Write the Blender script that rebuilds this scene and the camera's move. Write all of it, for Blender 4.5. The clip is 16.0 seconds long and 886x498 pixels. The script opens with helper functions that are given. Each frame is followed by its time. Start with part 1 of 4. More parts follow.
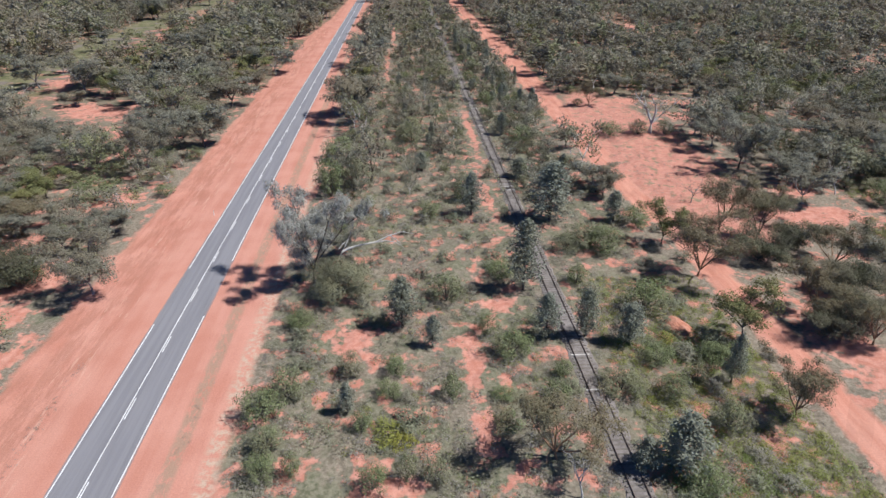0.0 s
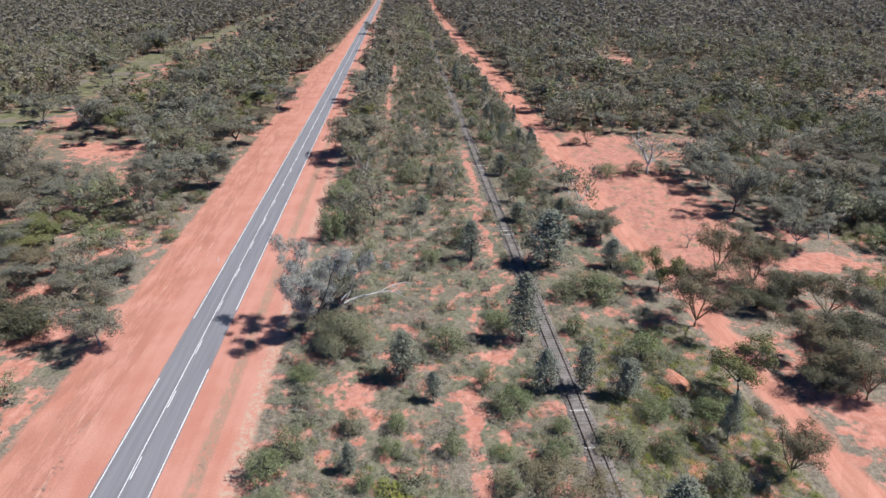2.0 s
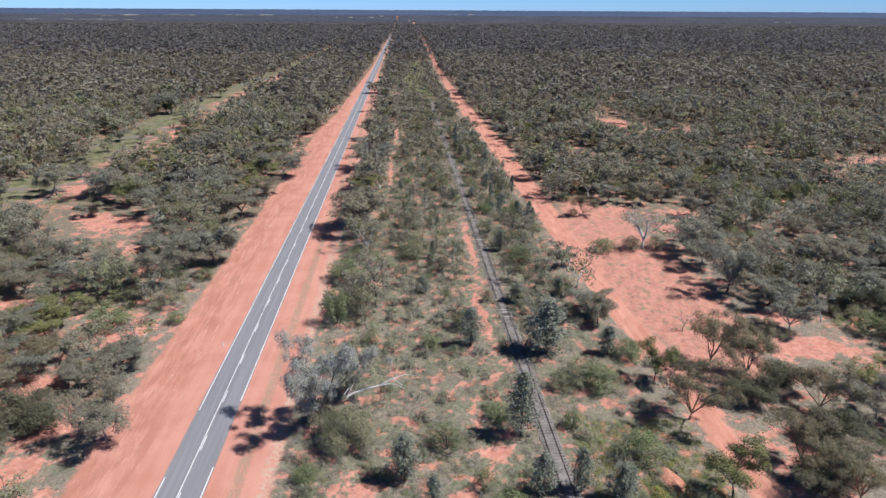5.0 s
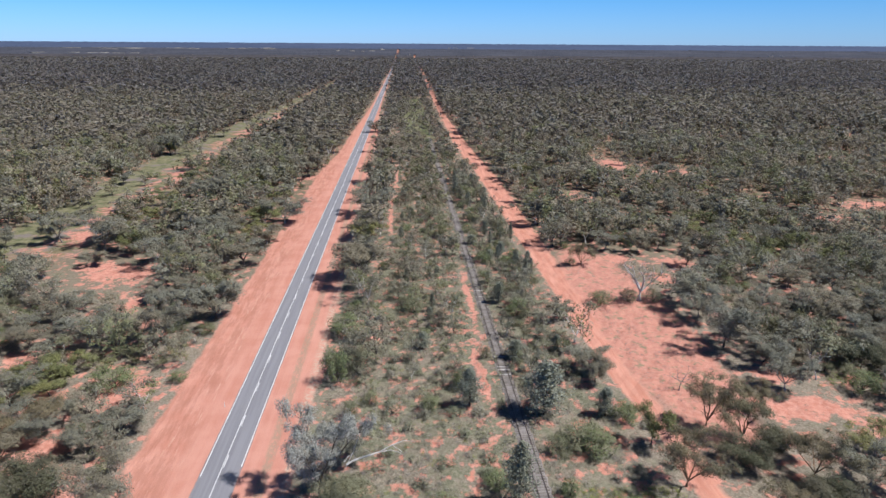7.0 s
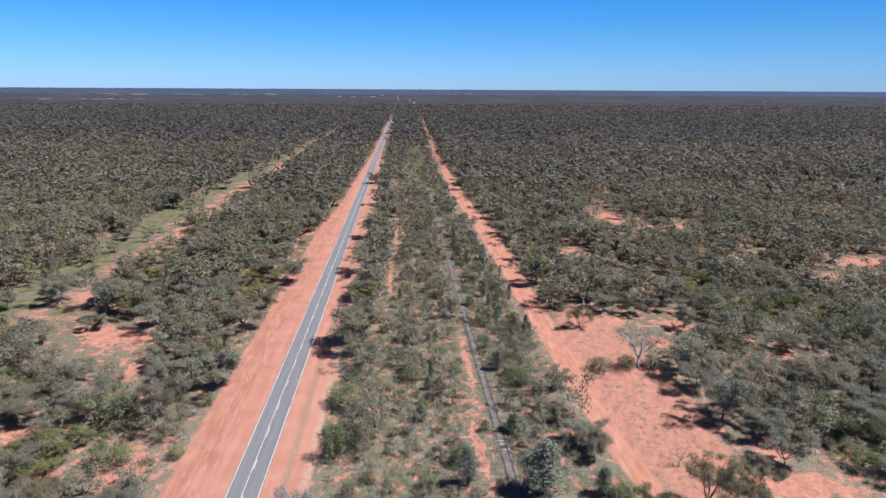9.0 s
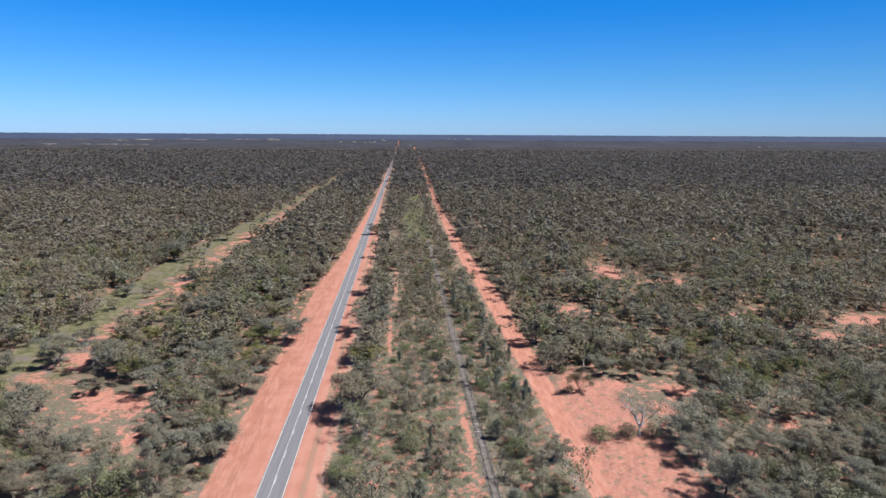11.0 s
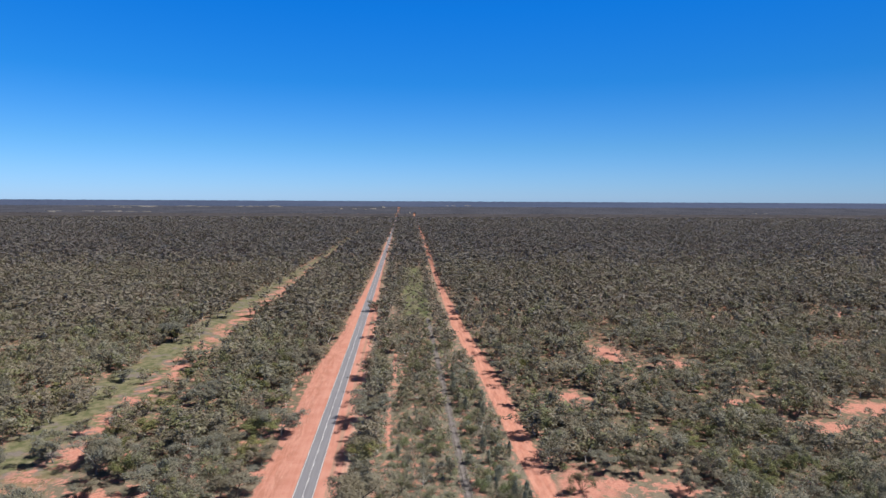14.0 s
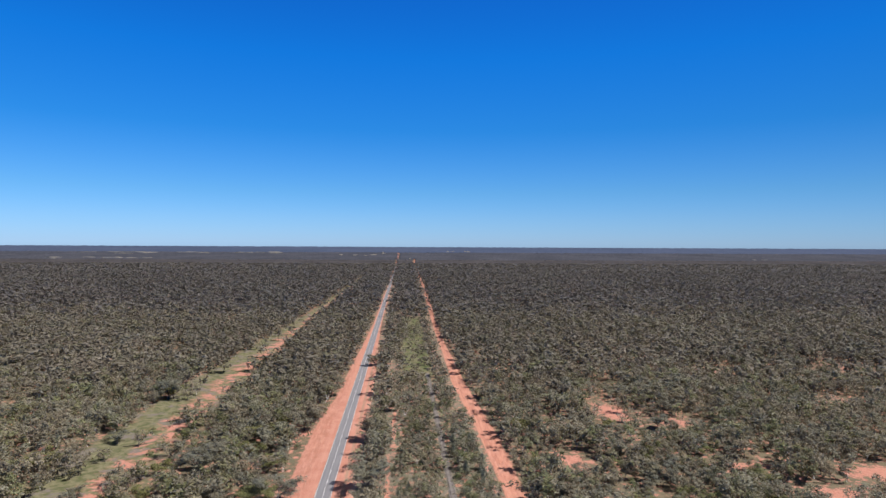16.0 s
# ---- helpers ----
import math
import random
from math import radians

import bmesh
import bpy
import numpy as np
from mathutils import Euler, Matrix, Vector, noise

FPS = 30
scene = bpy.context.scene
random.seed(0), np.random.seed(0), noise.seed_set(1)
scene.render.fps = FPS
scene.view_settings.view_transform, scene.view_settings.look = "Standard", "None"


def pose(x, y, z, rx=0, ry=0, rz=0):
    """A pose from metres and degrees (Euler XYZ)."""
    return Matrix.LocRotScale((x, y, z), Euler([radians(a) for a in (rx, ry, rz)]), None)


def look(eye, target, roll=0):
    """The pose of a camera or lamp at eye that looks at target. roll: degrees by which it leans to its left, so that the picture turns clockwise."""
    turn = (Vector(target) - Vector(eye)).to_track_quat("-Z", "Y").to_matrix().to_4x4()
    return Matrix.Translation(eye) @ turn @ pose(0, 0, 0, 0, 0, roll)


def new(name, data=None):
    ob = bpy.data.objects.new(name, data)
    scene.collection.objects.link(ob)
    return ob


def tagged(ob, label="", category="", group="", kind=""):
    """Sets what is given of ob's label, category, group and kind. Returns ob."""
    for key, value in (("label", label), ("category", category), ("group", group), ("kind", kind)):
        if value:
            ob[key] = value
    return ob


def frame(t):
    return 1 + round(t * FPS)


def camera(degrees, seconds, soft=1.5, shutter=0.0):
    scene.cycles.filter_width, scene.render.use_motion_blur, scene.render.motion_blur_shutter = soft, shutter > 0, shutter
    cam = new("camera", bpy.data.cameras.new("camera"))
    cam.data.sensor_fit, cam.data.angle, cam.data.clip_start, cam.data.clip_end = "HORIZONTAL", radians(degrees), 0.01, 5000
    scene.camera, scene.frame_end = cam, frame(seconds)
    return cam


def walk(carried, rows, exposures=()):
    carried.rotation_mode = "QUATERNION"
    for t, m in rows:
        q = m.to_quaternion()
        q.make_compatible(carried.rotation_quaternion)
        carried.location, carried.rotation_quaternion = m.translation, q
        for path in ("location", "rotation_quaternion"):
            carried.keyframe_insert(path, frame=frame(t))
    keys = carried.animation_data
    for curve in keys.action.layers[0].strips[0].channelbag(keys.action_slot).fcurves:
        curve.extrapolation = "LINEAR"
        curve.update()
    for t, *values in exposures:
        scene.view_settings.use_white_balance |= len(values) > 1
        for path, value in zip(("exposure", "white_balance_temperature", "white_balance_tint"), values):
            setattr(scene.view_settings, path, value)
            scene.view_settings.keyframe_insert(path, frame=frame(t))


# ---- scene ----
cam = camera(71.45, 16.0)
# seconds, place in metres, pitch, turn and lean in degrees
ROWS = [
    (0.0, -0.00, 0.00, 47.00, -27.22, -4.06, 0.26),
    (0.5, -0.03, 0.10, 48.20, -26.70, -4.06, 0.26),
    (1.0, -0.04, 0.17, 49.37, -26.21, -4.06, 0.27),
    (1.5, -0.06, 0.25, 50.58, -25.70, -4.05, 0.27),
    (2.0, -0.08, 0.31, 51.84, -25.15, -4.05, 0.27),
    (2.5, -0.11, 0.41, 53.18, -24.54, -4.05, 0.28),
    (3.0, -0.13, 0.48, 54.58, -23.90, -4.04, 0.28),
    (3.5, -0.14, 0.53, 56.03, -23.20, -4.03, 0.28),
    (4.0, -0.14, 0.55, 57.53, -22.48, -4.02, 0.28),
    (6.5, -0.10, 0.45, 65.75, -19.14, -3.99, 0.36),
    (7.0, -0.05, 0.45, 67.55, -18.43, -4.00, 0.35),
    (7.5, -0.01, 0.50, 69.41, -17.50, -4.01, 0.34),
    (8.0, 0.03, 0.55, 71.26, -16.54, -4.02, 0.33),
    (8.5, 0.07, 0.60, 73.10, -15.56, -4.03, 0.32),
    (9.0, 0.11, 0.66, 74.95, -14.60, -4.03, 0.31),
    (11.5, 0.12, 0.90, 83.88, -9.69, -4.04, 0.31),
    (12.0, 0.13, 0.83, 85.63, -8.69, -4.05, 0.31),
    (12.5, 0.13, 0.74, 87.38, -7.70, -4.05, 0.31),
    (13.0, 0.12, 0.64, 89.13, -6.73, -4.06, 0.30),
    (13.5, 0.10, 0.52, 90.90, -5.75, -4.06, 0.30),
    (14.0, 0.09, 0.38, 92.68, -4.73, -4.05, 0.30),
    (14.5, 0.08, 0.21, 94.46, -3.66, -4.05, 0.29),
    (15.0, 0.08, 0.04, 96.23, -2.68, -4.05, 0.29),
    (15.5, 0.08, -0.14, 98.03, -1.62, -4.04, 0.29),
    (16.0, 0.07, -0.32, 99.82, -0.57, -4.04, 0.29),
]
# stops, kelvin, tint: the picture turns from pinkish to warmer as the camera climbs
EXPOSURES = [(0.0, 0.3, 6080, 11.0), (4.0, 0.37, 6030, 11.0), (7.0, 0.37, 6080, 11.5), (9.0, 0.35, 6150, 11.5), (12.5, 0.29, 6370, 11.5), (16.0, 0.25, 6560, 12.0)]
walk(cam, [(t, pose(x, y, z, 90 + pitch, 0, turn) @ pose(0, 0, 0, 0, 0, lean)) for t, x, y, z, pitch, turn, lean in ROWS],
     EXPOSURES)

# ---- sky and sun ----
SUN_HEIGHT, SUN_BEARING = 54.0, 97.0      # degrees above the horizon; degrees clockwise from the road's direction
world = bpy.data.worlds.new("sky")
scene.world = world
world.use_nodes = True
wt = world.node_tree
sky = wt.nodes.new("ShaderNodeTexSky")
sky.sky_type = "NISHITA"
sky.sun_disc = False
sky.sun_elevation, sky.sun_rotation = radians(SUN_HEIGHT), radians(SUN_BEARING)
sky.altitude, sky.air_density, sky.dust_density, sky.ozone_density = 200, 1.0, 0.1, 3.0
# the clear, saturated blue of dry inland air: deeper with height over the horizon, within view
way = wt.nodes.new("ShaderNodeTexCoord")
axes = wt.nodes.new("ShaderNodeSeparateXYZ")
wt.links.new(way.outputs["Generated"], axes.inputs[0])
deep = wt.nodes.new("ShaderNodeValToRGB")
wt.links.new(axes.outputs[2], deep.inputs[0])
stops = deep.color_ramp.elements
stops[0].position, stops[0].color = 0.0, (0.30, 0.51, 1.0, 1)
# unseen upper sky dimmed and warmed, to keep shadows dark and neutral
stops[1].position, stops[1].color = 1.0, (0.22, 0.165, 0.12, 1)
for at, tint in ((0.04, (0.26, 0.49, 0.9, 1)), (0.08, (0.2, 0.47, 0.82, 1)), (0.177, (0.06, 0.42, 0.84, 1)), (0.286, (0.018, 0.43, 0.96, 1)), (0.375, (0.018, 0.37, 0.93, 1)), (0.6, (0.17, 0.14, 0.105, 1))):
    stops.new(at).color = tint
blue = wt.nodes.new("ShaderNodeMix")
blue.data_type, blue.blend_type = "RGBA", "MULTIPLY"
blue.inputs[0].default_value = 1.0
wt.links.new(sky.outputs[0], blue.inputs[6])
wt.links.new(deep.outputs[0], blue.inputs[7])
# a little deeper towards both sides, most on the sun's
def sky_calc(op, p, q, r=0.0):
    n = wt.nodes.new("ShaderNodeMath")
    n.operation = op
    for socket, value in zip(n.inputs, (p, q, r)):
        if isinstance(value, bpy.types.NodeSocket):
            wt.links.new(value, socket)
        else:
            socket.default_value = value
    return n.outputs[0]


east = axes.outputs[0]
fall = sky_calc("MULTIPLY_ADD", sky_calc("MULTIPLY_ADD", east, -0.32, -0.2), east, 1.0)
even = wt.nodes.new("ShaderNodeVectorMath")
even.operation = "SCALE"
wt.links.new(blue.outputs[2], even.inputs[0])
wt.links.new(fall, even.inputs["Scale"])
wt.links.new(even.outputs[0], wt.nodes["Background"].inputs[0])
wt.nodes["Background"].inputs[1].default_value = 0.138

lamp = bpy.data.lights.new("sun", "SUN")
lamp.energy, lamp.angle, lamp.color = 4.75, radians(0.53), (1.0, 0.97, 0.92)
sun = new("sun", lamp)
a, b = radians(SUN_BEARING), radians(SUN_HEIGHT)
sun.matrix_world = look(Vector((math.sin(a) * math.cos(b), math.cos(a) * math.cos(b), math.sin(b))) * 100, (0, 0, 0))


# ---- materials ----
SKEW = 0.0065        # the road's slight angle to the railway


# the dirt track's two sides and the cleared strip's middle and half width, each by the distance y
TRACK_LEFT = ((95, 46.2), (118, 43.8), (240, 42.2), (325, 41.9), (434, 37.8), (560, 39.5), (709, 40.0), (1196, 48.4), (2400, 63.5), (3400, 77.0))
TRACK_RIGHT = ((95, 50.9), (118, 48.8), (190, 50.3), (310, 51.2), (434, 47.2), (587, 45.6), (709, 45.4), (1022, 51.5), (2060, 66.0), (3400, 84.0))
STRIP_MIDDLE = ((450, -129.0), (800, -118.0), (1600, -106.0), (2400, -101.0))
STRIP_HALF = ((520, 18.5), (900, 10.0), (1700, 7.0))


class Shade:
    """A small builder for node materials."""

    def __init__(self, name):
        self.mat = bpy.data.materials.new(name)
        self.mat.use_nodes = True
        self.tree = self.mat.node_tree
        self.bsdf = self.tree.nodes["Principled BSDF"]

    def node(self, kind):
        return self.tree.nodes.new(kind)

    def put(self, socket, value):
        if isinstance(value, bpy.types.NodeSocket):
            self.tree.links.new(value, socket)
        else:
            socket.default_value = value

    def calc(self, op, p, q=0.0, r=0.0):
        n = self.node("ShaderNodeMath")
        n.operation = op
        for s, v in zip(n.inputs, (p, q, r)):
            self.put(s, v)
        return n.outputs[0]

    def place(self):
        g = self.node("ShaderNodeNewGeometry")
        s = self.node("ShaderNodeSeparateXYZ")
        self.put(s.inputs[0], g.outputs["Position"])
        return g.outputs["Position"], s.outputs[0], s.outputs[1], s.outputs[2]

    def scaled(self, vec, x, y, z):
        n = self.node("ShaderNodeVectorMath")
        n.operation = "MULTIPLY"
        self.put(n.inputs[0], vec)
        n.inputs[1].default_value = (x, y, z)
        return n.outputs[0]

    def noise(self, vec, scale, detail=3.0, rough=0.55):
        n = self.node("ShaderNodeTexNoise")
        self.put(n.inputs["Vector"], vec)
        n.inputs["Scale"].default_value, n.inputs["Detail"].default_value, n.inputs["Roughness"].default_value = scale, detail, rough
        return n.outputs[0]

    def step(self, value, low, high):
        n = self.node("ShaderNodeMapRange")
        n.interpolation_type = "SMOOTHSTEP"
        for s, v in zip(n.inputs, (value, low, high, 0.0, 1.0)):
            self.put(s, v)
        return n.outputs[0]

    def along(self, value, points):
        """A broken line through points, level beyond its ends."""
        total = points[0][1]
        for (x0, y0), (x1, y1) in zip(points, points[1:]):
            n = self.node("ShaderNodeMapRange")
            for s, v in zip(n.inputs, (value, x0, x1, 0.0, y1 - y0)):
                self.put(s, v)
            total = self.calc("ADD", n.outputs[0], total)
        return total

    def band(self, value, low, high, soft):
        return self.calc("MULTIPLY", self.step(value, low - soft, low + soft), self.calc("SUBTRACT", 1.0, self.step(value, high - soft, high + soft)))

    def mix(self, factor, one, two):
        n = self.node("ShaderNodeMix")
        n.data_type = "RGBA"
        self.put(n.inputs[0], factor)
        for s, v in ((n.inputs[6], one), (n.inputs[7], two)):
            self.put(s, (*v, 1.0) if isinstance(v, tuple) else v)
        return n.outputs[2]

    def finish(self, colour, rough=0.9, bump=None, strength=0.3, distance=0.05, gloss=0.2):
        self.put(self.bsdf.inputs["Base Color"], (*colour, 1.0) if isinstance(colour, tuple) else colour)
        self.put(self.bsdf.inputs["Roughness"], rough)
        self.bsdf.inputs["Specular IOR Level"].default_value = gloss
        if bump is not None:
            n = self.node("ShaderNodeBump")
            n.inputs["Strength"].default_value, n.inputs["Distance"].default_value = strength, distance
            self.put(n.inputs["Height"], bump)
            self.put(self.bsdf.inputs["Normal"], n.outputs[0])
        return self.mat


# open patches of bare red soil: middle and half widths
PATCHES = [(-117, 212, 13, 25), (-127, 226, 9, 10), (-86, 184, 16, 15), (-97, 190, 8, 9), (-73, 210, 7, 6), (-46.5, 203, 5, 7), (-73, 161, 5, 10), (-65, 146, 5, 10), (-85, 129, 6, 9),
           (-57, 116, 9, 10), (-72, 112, 7, 7), (-64, 97, 10, 8), (-56, 84, 7, 8), (-55, 74, 6, 7), (-49, 65, 3, 7), (-50, 326, 8, 11),
           (110, 157, 11, 7), (93, 143, 10, 6), (90, 185, 11, 9), (174, 234, 20, 10), (211, 255, 24, 13), (126, 357, 14, 30), (154, 334, 17, 11), (78, 101, 19, 7), (80, 113, 9, 7),
           (90, 93, 9, 6), (81, 171, 9, 7), (71, 190, 8, 9), (248, 471, 17, 15), (203, 564, 11, 15), (276, 376, 20, 12), (157, 266, 15, 7), (80, 276, 10, 17), (356, 478, 22, 22),
           (8, 61, 2.2, 9), (8, 48, 2, 7), (16.6, 118, 2.0, 26), (18.4, 160, 1.7, 30), (-4.5, 250, 1.6, 50), (-2.5, 330, 1.8, 60), (-3, 41, 6, 4), (-7, 66, 4, 6), (13.5, 74, 4, 4), (58, 62, 8, 24)]



def ground_material():
    s = Shade("red_earth_and_grass")
    p, x, y, z = s.place()
    wob = s.noise(p, 0.16, 4)
    fine = s.noise(p, 0.9, 4, 0.65)
    big = s.noise(p, 0.035, 3)
    grain = s.noise(p, 6.0, 3, 0.7)
    jag = s.calc("MULTIPLY_ADD", s.calc("SUBTRACT", wob, 0.5), 5.0, s.calc("MULTIPLY", s.calc("SUBTRACT", fine, 0.5), 2.2))
    xj = s.calc("ADD", x, jag)
    # open bush: red soil, leaf litter, grey-green grass
    soil = s.mix(s.step(fine, 0.35, 0.7), (0.47, 0.2, 0.142), (0.57, 0.29, 0.222))
    litter = s.mix(s.step(s.noise(p, 2.2, 4, 0.7), 0.35, 0.65), (0.16, 0.134, 0.1), (0.29, 0.243, 0.185))
    grass = s.mix(s.step(s.noise(p, 1.7, 5, 0.7), 0.35, 0.65), (0.122, 0.122, 0.076), (0.232, 0.216, 0.152))
    patch = s.calc("ADD", s.calc("MULTIPLY", s.noise(p, 0.11, 4, 0.6), 0.7), s.calc("MULTIPLY", fine, 0.3))
    median = s.band(x, -19.0, 42.0, 3.0)
    away = s.calc("MULTIPLY", s.calc("SUBTRACT", 1.0, median), s.step(y, 120.0, 260.0))
    litter = s.mix(s.calc("MULTIPLY", away, 0.85), litter, s.mix(s.step(s.noise(p, 0.4, 4, 0.7), 0.35, 0.65), (0.115, 0.1, 0.062), (0.2, 0.155, 0.1)))
    shift = s.calc("MULTIPLY", s.calc("SUBTRACT", 1.0, median), -0.1)
    bush = s.mix(s.step(s.calc("SUBTRACT", patch, shift), 0.44, 0.57), grass, litter)
    near_soil = s.calc("MULTIPLY", s.calc("SUBTRACT", 1.0, s.step(y, 200.0, 420.0)), s.calc("MULTIPLY", shift, 0.1))
    bush = s.mix(s.step(s.calc("ADD", s.noise(p, 0.3, 5, 0.65), near_soil), 0.515, 0.6), bush, soil)
    spots = 0.0
    for cx, cy, rx, ry in PATCHES:
        ex, ey = s.calc("DIVIDE", s.calc("SUBTRACT", s.calc("MULTIPLY_ADD", jag, 0.7, x), cx), rx), s.calc("DIVIDE", s.calc("SUBTRACT", y, cy), ry)
        near = s.calc("SUBTRACT", 1.0, s.calc("SQRT", s.calc("ADD", s.calc("MULTIPLY", ex, ex), s.calc("MULTIPLY", ey, ey))))
        spots = s.calc("MAXIMUM", spots, near)
    lobes = s.calc("ADD", s.calc("MULTIPLY", s.noise(p, 0.22, 5, 0.65), 1.3), s.calc("MULTIPLY", fine, 0.5))
    bush = s.mix(s.step(s.calc("MULTIPLY_ADD", spots, 0.6, lobes), 1.1, 1.24), bush, soil)
    # cleared strip far to the west: thin grass on one side, bare soil on the other
    line, half = s.along(y, STRIP_MIDDLE), s.along(y, STRIP_HALF)
    off = s.calc("SUBTRACT", s.calc("ADD", s.calc("MULTIPLY_ADD", jag, 1.8, x), s.calc("MULTIPLY", s.calc("SUBTRACT", big, 0.5), 22.0)), line)
    west = s.calc("MULTIPLY", s.step(y, 180.0, 215.0), s.calc("SUBTRACT", 1.0, s.step(s.calc("SUBTRACT", s.calc("ABSOLUTE", off), half), -3.0, 5.0)))
    thin = s.mix(s.step(s.noise(p, 0.25, 5, 0.65), 0.4, 0.6), (0.115, 0.12, 0.058), (0.215, 0.195, 0.115))
    thin = s.mix(s.step(s.noise(p, 0.07, 4, 0.7), 0.5, 0.62), thin, (0.2, 0.17, 0.145))
    thin = s.mix(s.calc("MULTIPLY", s.band(s.calc("MULTIPLY_ADD", jag, 1.5, off), -1.0, 17.0, 5.0), s.step(s.noise(p, 0.09, 5, 0.75), 0.46, 0.56)), thin, soil)
    meadow = s.calc("MULTIPLY", s.band(s.calc("MULTIPLY_ADD", jag, 2.0, x), 2.0, 27.0, 4.0), s.band(s.calc("MULTIPLY_ADD", jag, 6.0, y), 455.0, 830.0, 25.0))
    bush = s.mix(s.calc("MULTIPLY", meadow, 0.85), bush, s.mix(s.step(s.noise(p, 0.12, 4), 0.4, 0.6), (0.1, 0.125, 0.045), (0.185, 0.175, 0.1)))
    col = s.mix(west, bush, thin)
    # bare earth beside the track
    dx = s.calc("DIVIDE", s.calc("SUBTRACT", xj, 59.5), 13.0)
    dy = s.calc("DIVIDE", s.calc("SUBTRACT", y, 145.0), 60.0)
    r2 = s.calc("ADD", s.calc("MULTIPLY", dx, dx), s.calc("MULTIPLY", dy, dy))
    bare = s.calc("SUBTRACT", 1.0, s.step(r2, 0.75, 1.15))
    pale = s.mix(s.step(fine, 0.3, 0.7), (0.45, 0.2, 0.145), (0.52, 0.26, 0.195))
    pale = s.mix(s.step(s.noise(p, 0.35, 5, 0.72), 0.53, 0.64), pale, (0.25, 0.2, 0.13))
    col = s.mix(bare, col, pale)
    # the graded dirt track
    left, right = s.along(y, TRACK_LEFT), s.along(y, TRACK_RIGHT)
    on = s.calc("MULTIPLY", s.step(s.calc("SUBTRACT", s.calc("MULTIPLY_ADD", s.calc("SUBTRACT", fine, 0.5), -1.5, x), left), -0.5, 0.5),
                s.calc("SUBTRACT", 1.0, s.step(s.calc("SUBTRACT", s.calc("MULTIPLY_ADD", s.calc("SUBTRACT", wob, 0.5), 4.0, x), right), -0.7, 0.8)))
    dirt = s.mix(s.step(s.noise(s.scaled(p, 1.0, 0.1, 1.0), 0.8, 3), 0.35, 0.65), (0.49, 0.215, 0.15), (0.56, 0.275, 0.2))
    col = s.mix(on, col, dirt)
    # graded road verges with wheel marks along them
    x = s.calc("MULTIPLY_ADD", s.calc("SUBTRACT", y, 55.0), -SKEW, x)
    narrow = s.calc("ADD", s.calc("MULTIPLY_ADD", s.step(y, 320.0, 420.0), 4.5, -46.8), s.calc("MULTIPLY", s.step(y, 380.0, 800.0), 6.3))
    verge = s.calc("MULTIPLY", s.step(s.calc("SUBTRACT", s.calc("MULTIPLY_ADD", jag, 0.5, x), narrow), -0.6, 0.6),
                   s.calc("SUBTRACT", 1.0, s.step(s.calc("ADD", s.calc("MULTIPLY_ADD", jag, 0.4, x), s.calc("MULTIPLY", s.step(y, 330.0, 800.0), 7.5)), -19.2, -18.0)))
    drag = s.noise(s.scaled(p, 1.0, 0.05, 1.0), 0.5, 5, 0.6)
    red = s.mix(s.step(s.calc("MULTIPLY_ADD", drag, 0.5, s.calc("MULTIPLY", wob, 0.5)), 0.36, 0.62), (0.475, 0.21, 0.15), (0.55, 0.272, 0.203))
    churned = s.calc("MULTIPLY", s.step(s.noise(s.scaled(p, 1.0, 0.16, 1.0), 0.55, 6, 0.72), 0.42, 0.58), s.band(x, -46.5, -38.5, 2.5))
    red = s.mix(s.calc("MULTIPLY", churned, 0.5), red, (0.33, 0.145, 0.098))
    rake = s.calc("MULTIPLY", s.step(s.noise(s.scaled(p, 1.0, 0.08, 1.0), 1.5, 4, 0.7), 0.57, 0.66), s.band(x, -42.5, -37.5, 1.0))
    red = s.mix(s.calc("MULTIPLY", rake, 0.6), red, (0.6, 0.36, 0.27))
    tuft = s.calc("MULTIPLY", s.band(x, -24.3, -22.7, 0.35), s.step(s.noise(s.scaled(p, 1.0, 0.35, 1.0), 1.6, 5, 0.75), 0.4, 0.52))
    red = s.mix(s.calc("MULTIPLY", tuft, 0.8), red, (0.34, 0.235, 0.165))
    edge = s.calc("MULTIPLY", s.band(x, -20.5, -18.0, 0.5), s.step(s.noise(p, 1.2, 5, 0.7), 0.42, 0.6))
    red = s.mix(edge, red, (0.5, 0.36, 0.27))
    col = s.mix(verge, col, red)
    shade = s.mix(grain, (0.72, 0.72, 0.72), (1.26, 1.26, 1.26))
    n = s.node("ShaderNodeMix")
    n.data_type, n.blend_type = "RGBA", "MULTIPLY"
    n.inputs[0].default_value = 1.0
    s.put(n.inputs[6], col)
    s.put(n.inputs[7], shade)
    return s.finish(n.outputs[2], 0.95, s.noise(p, 3.0, 5, 0.7), 0.5, 0.08, 0.1)


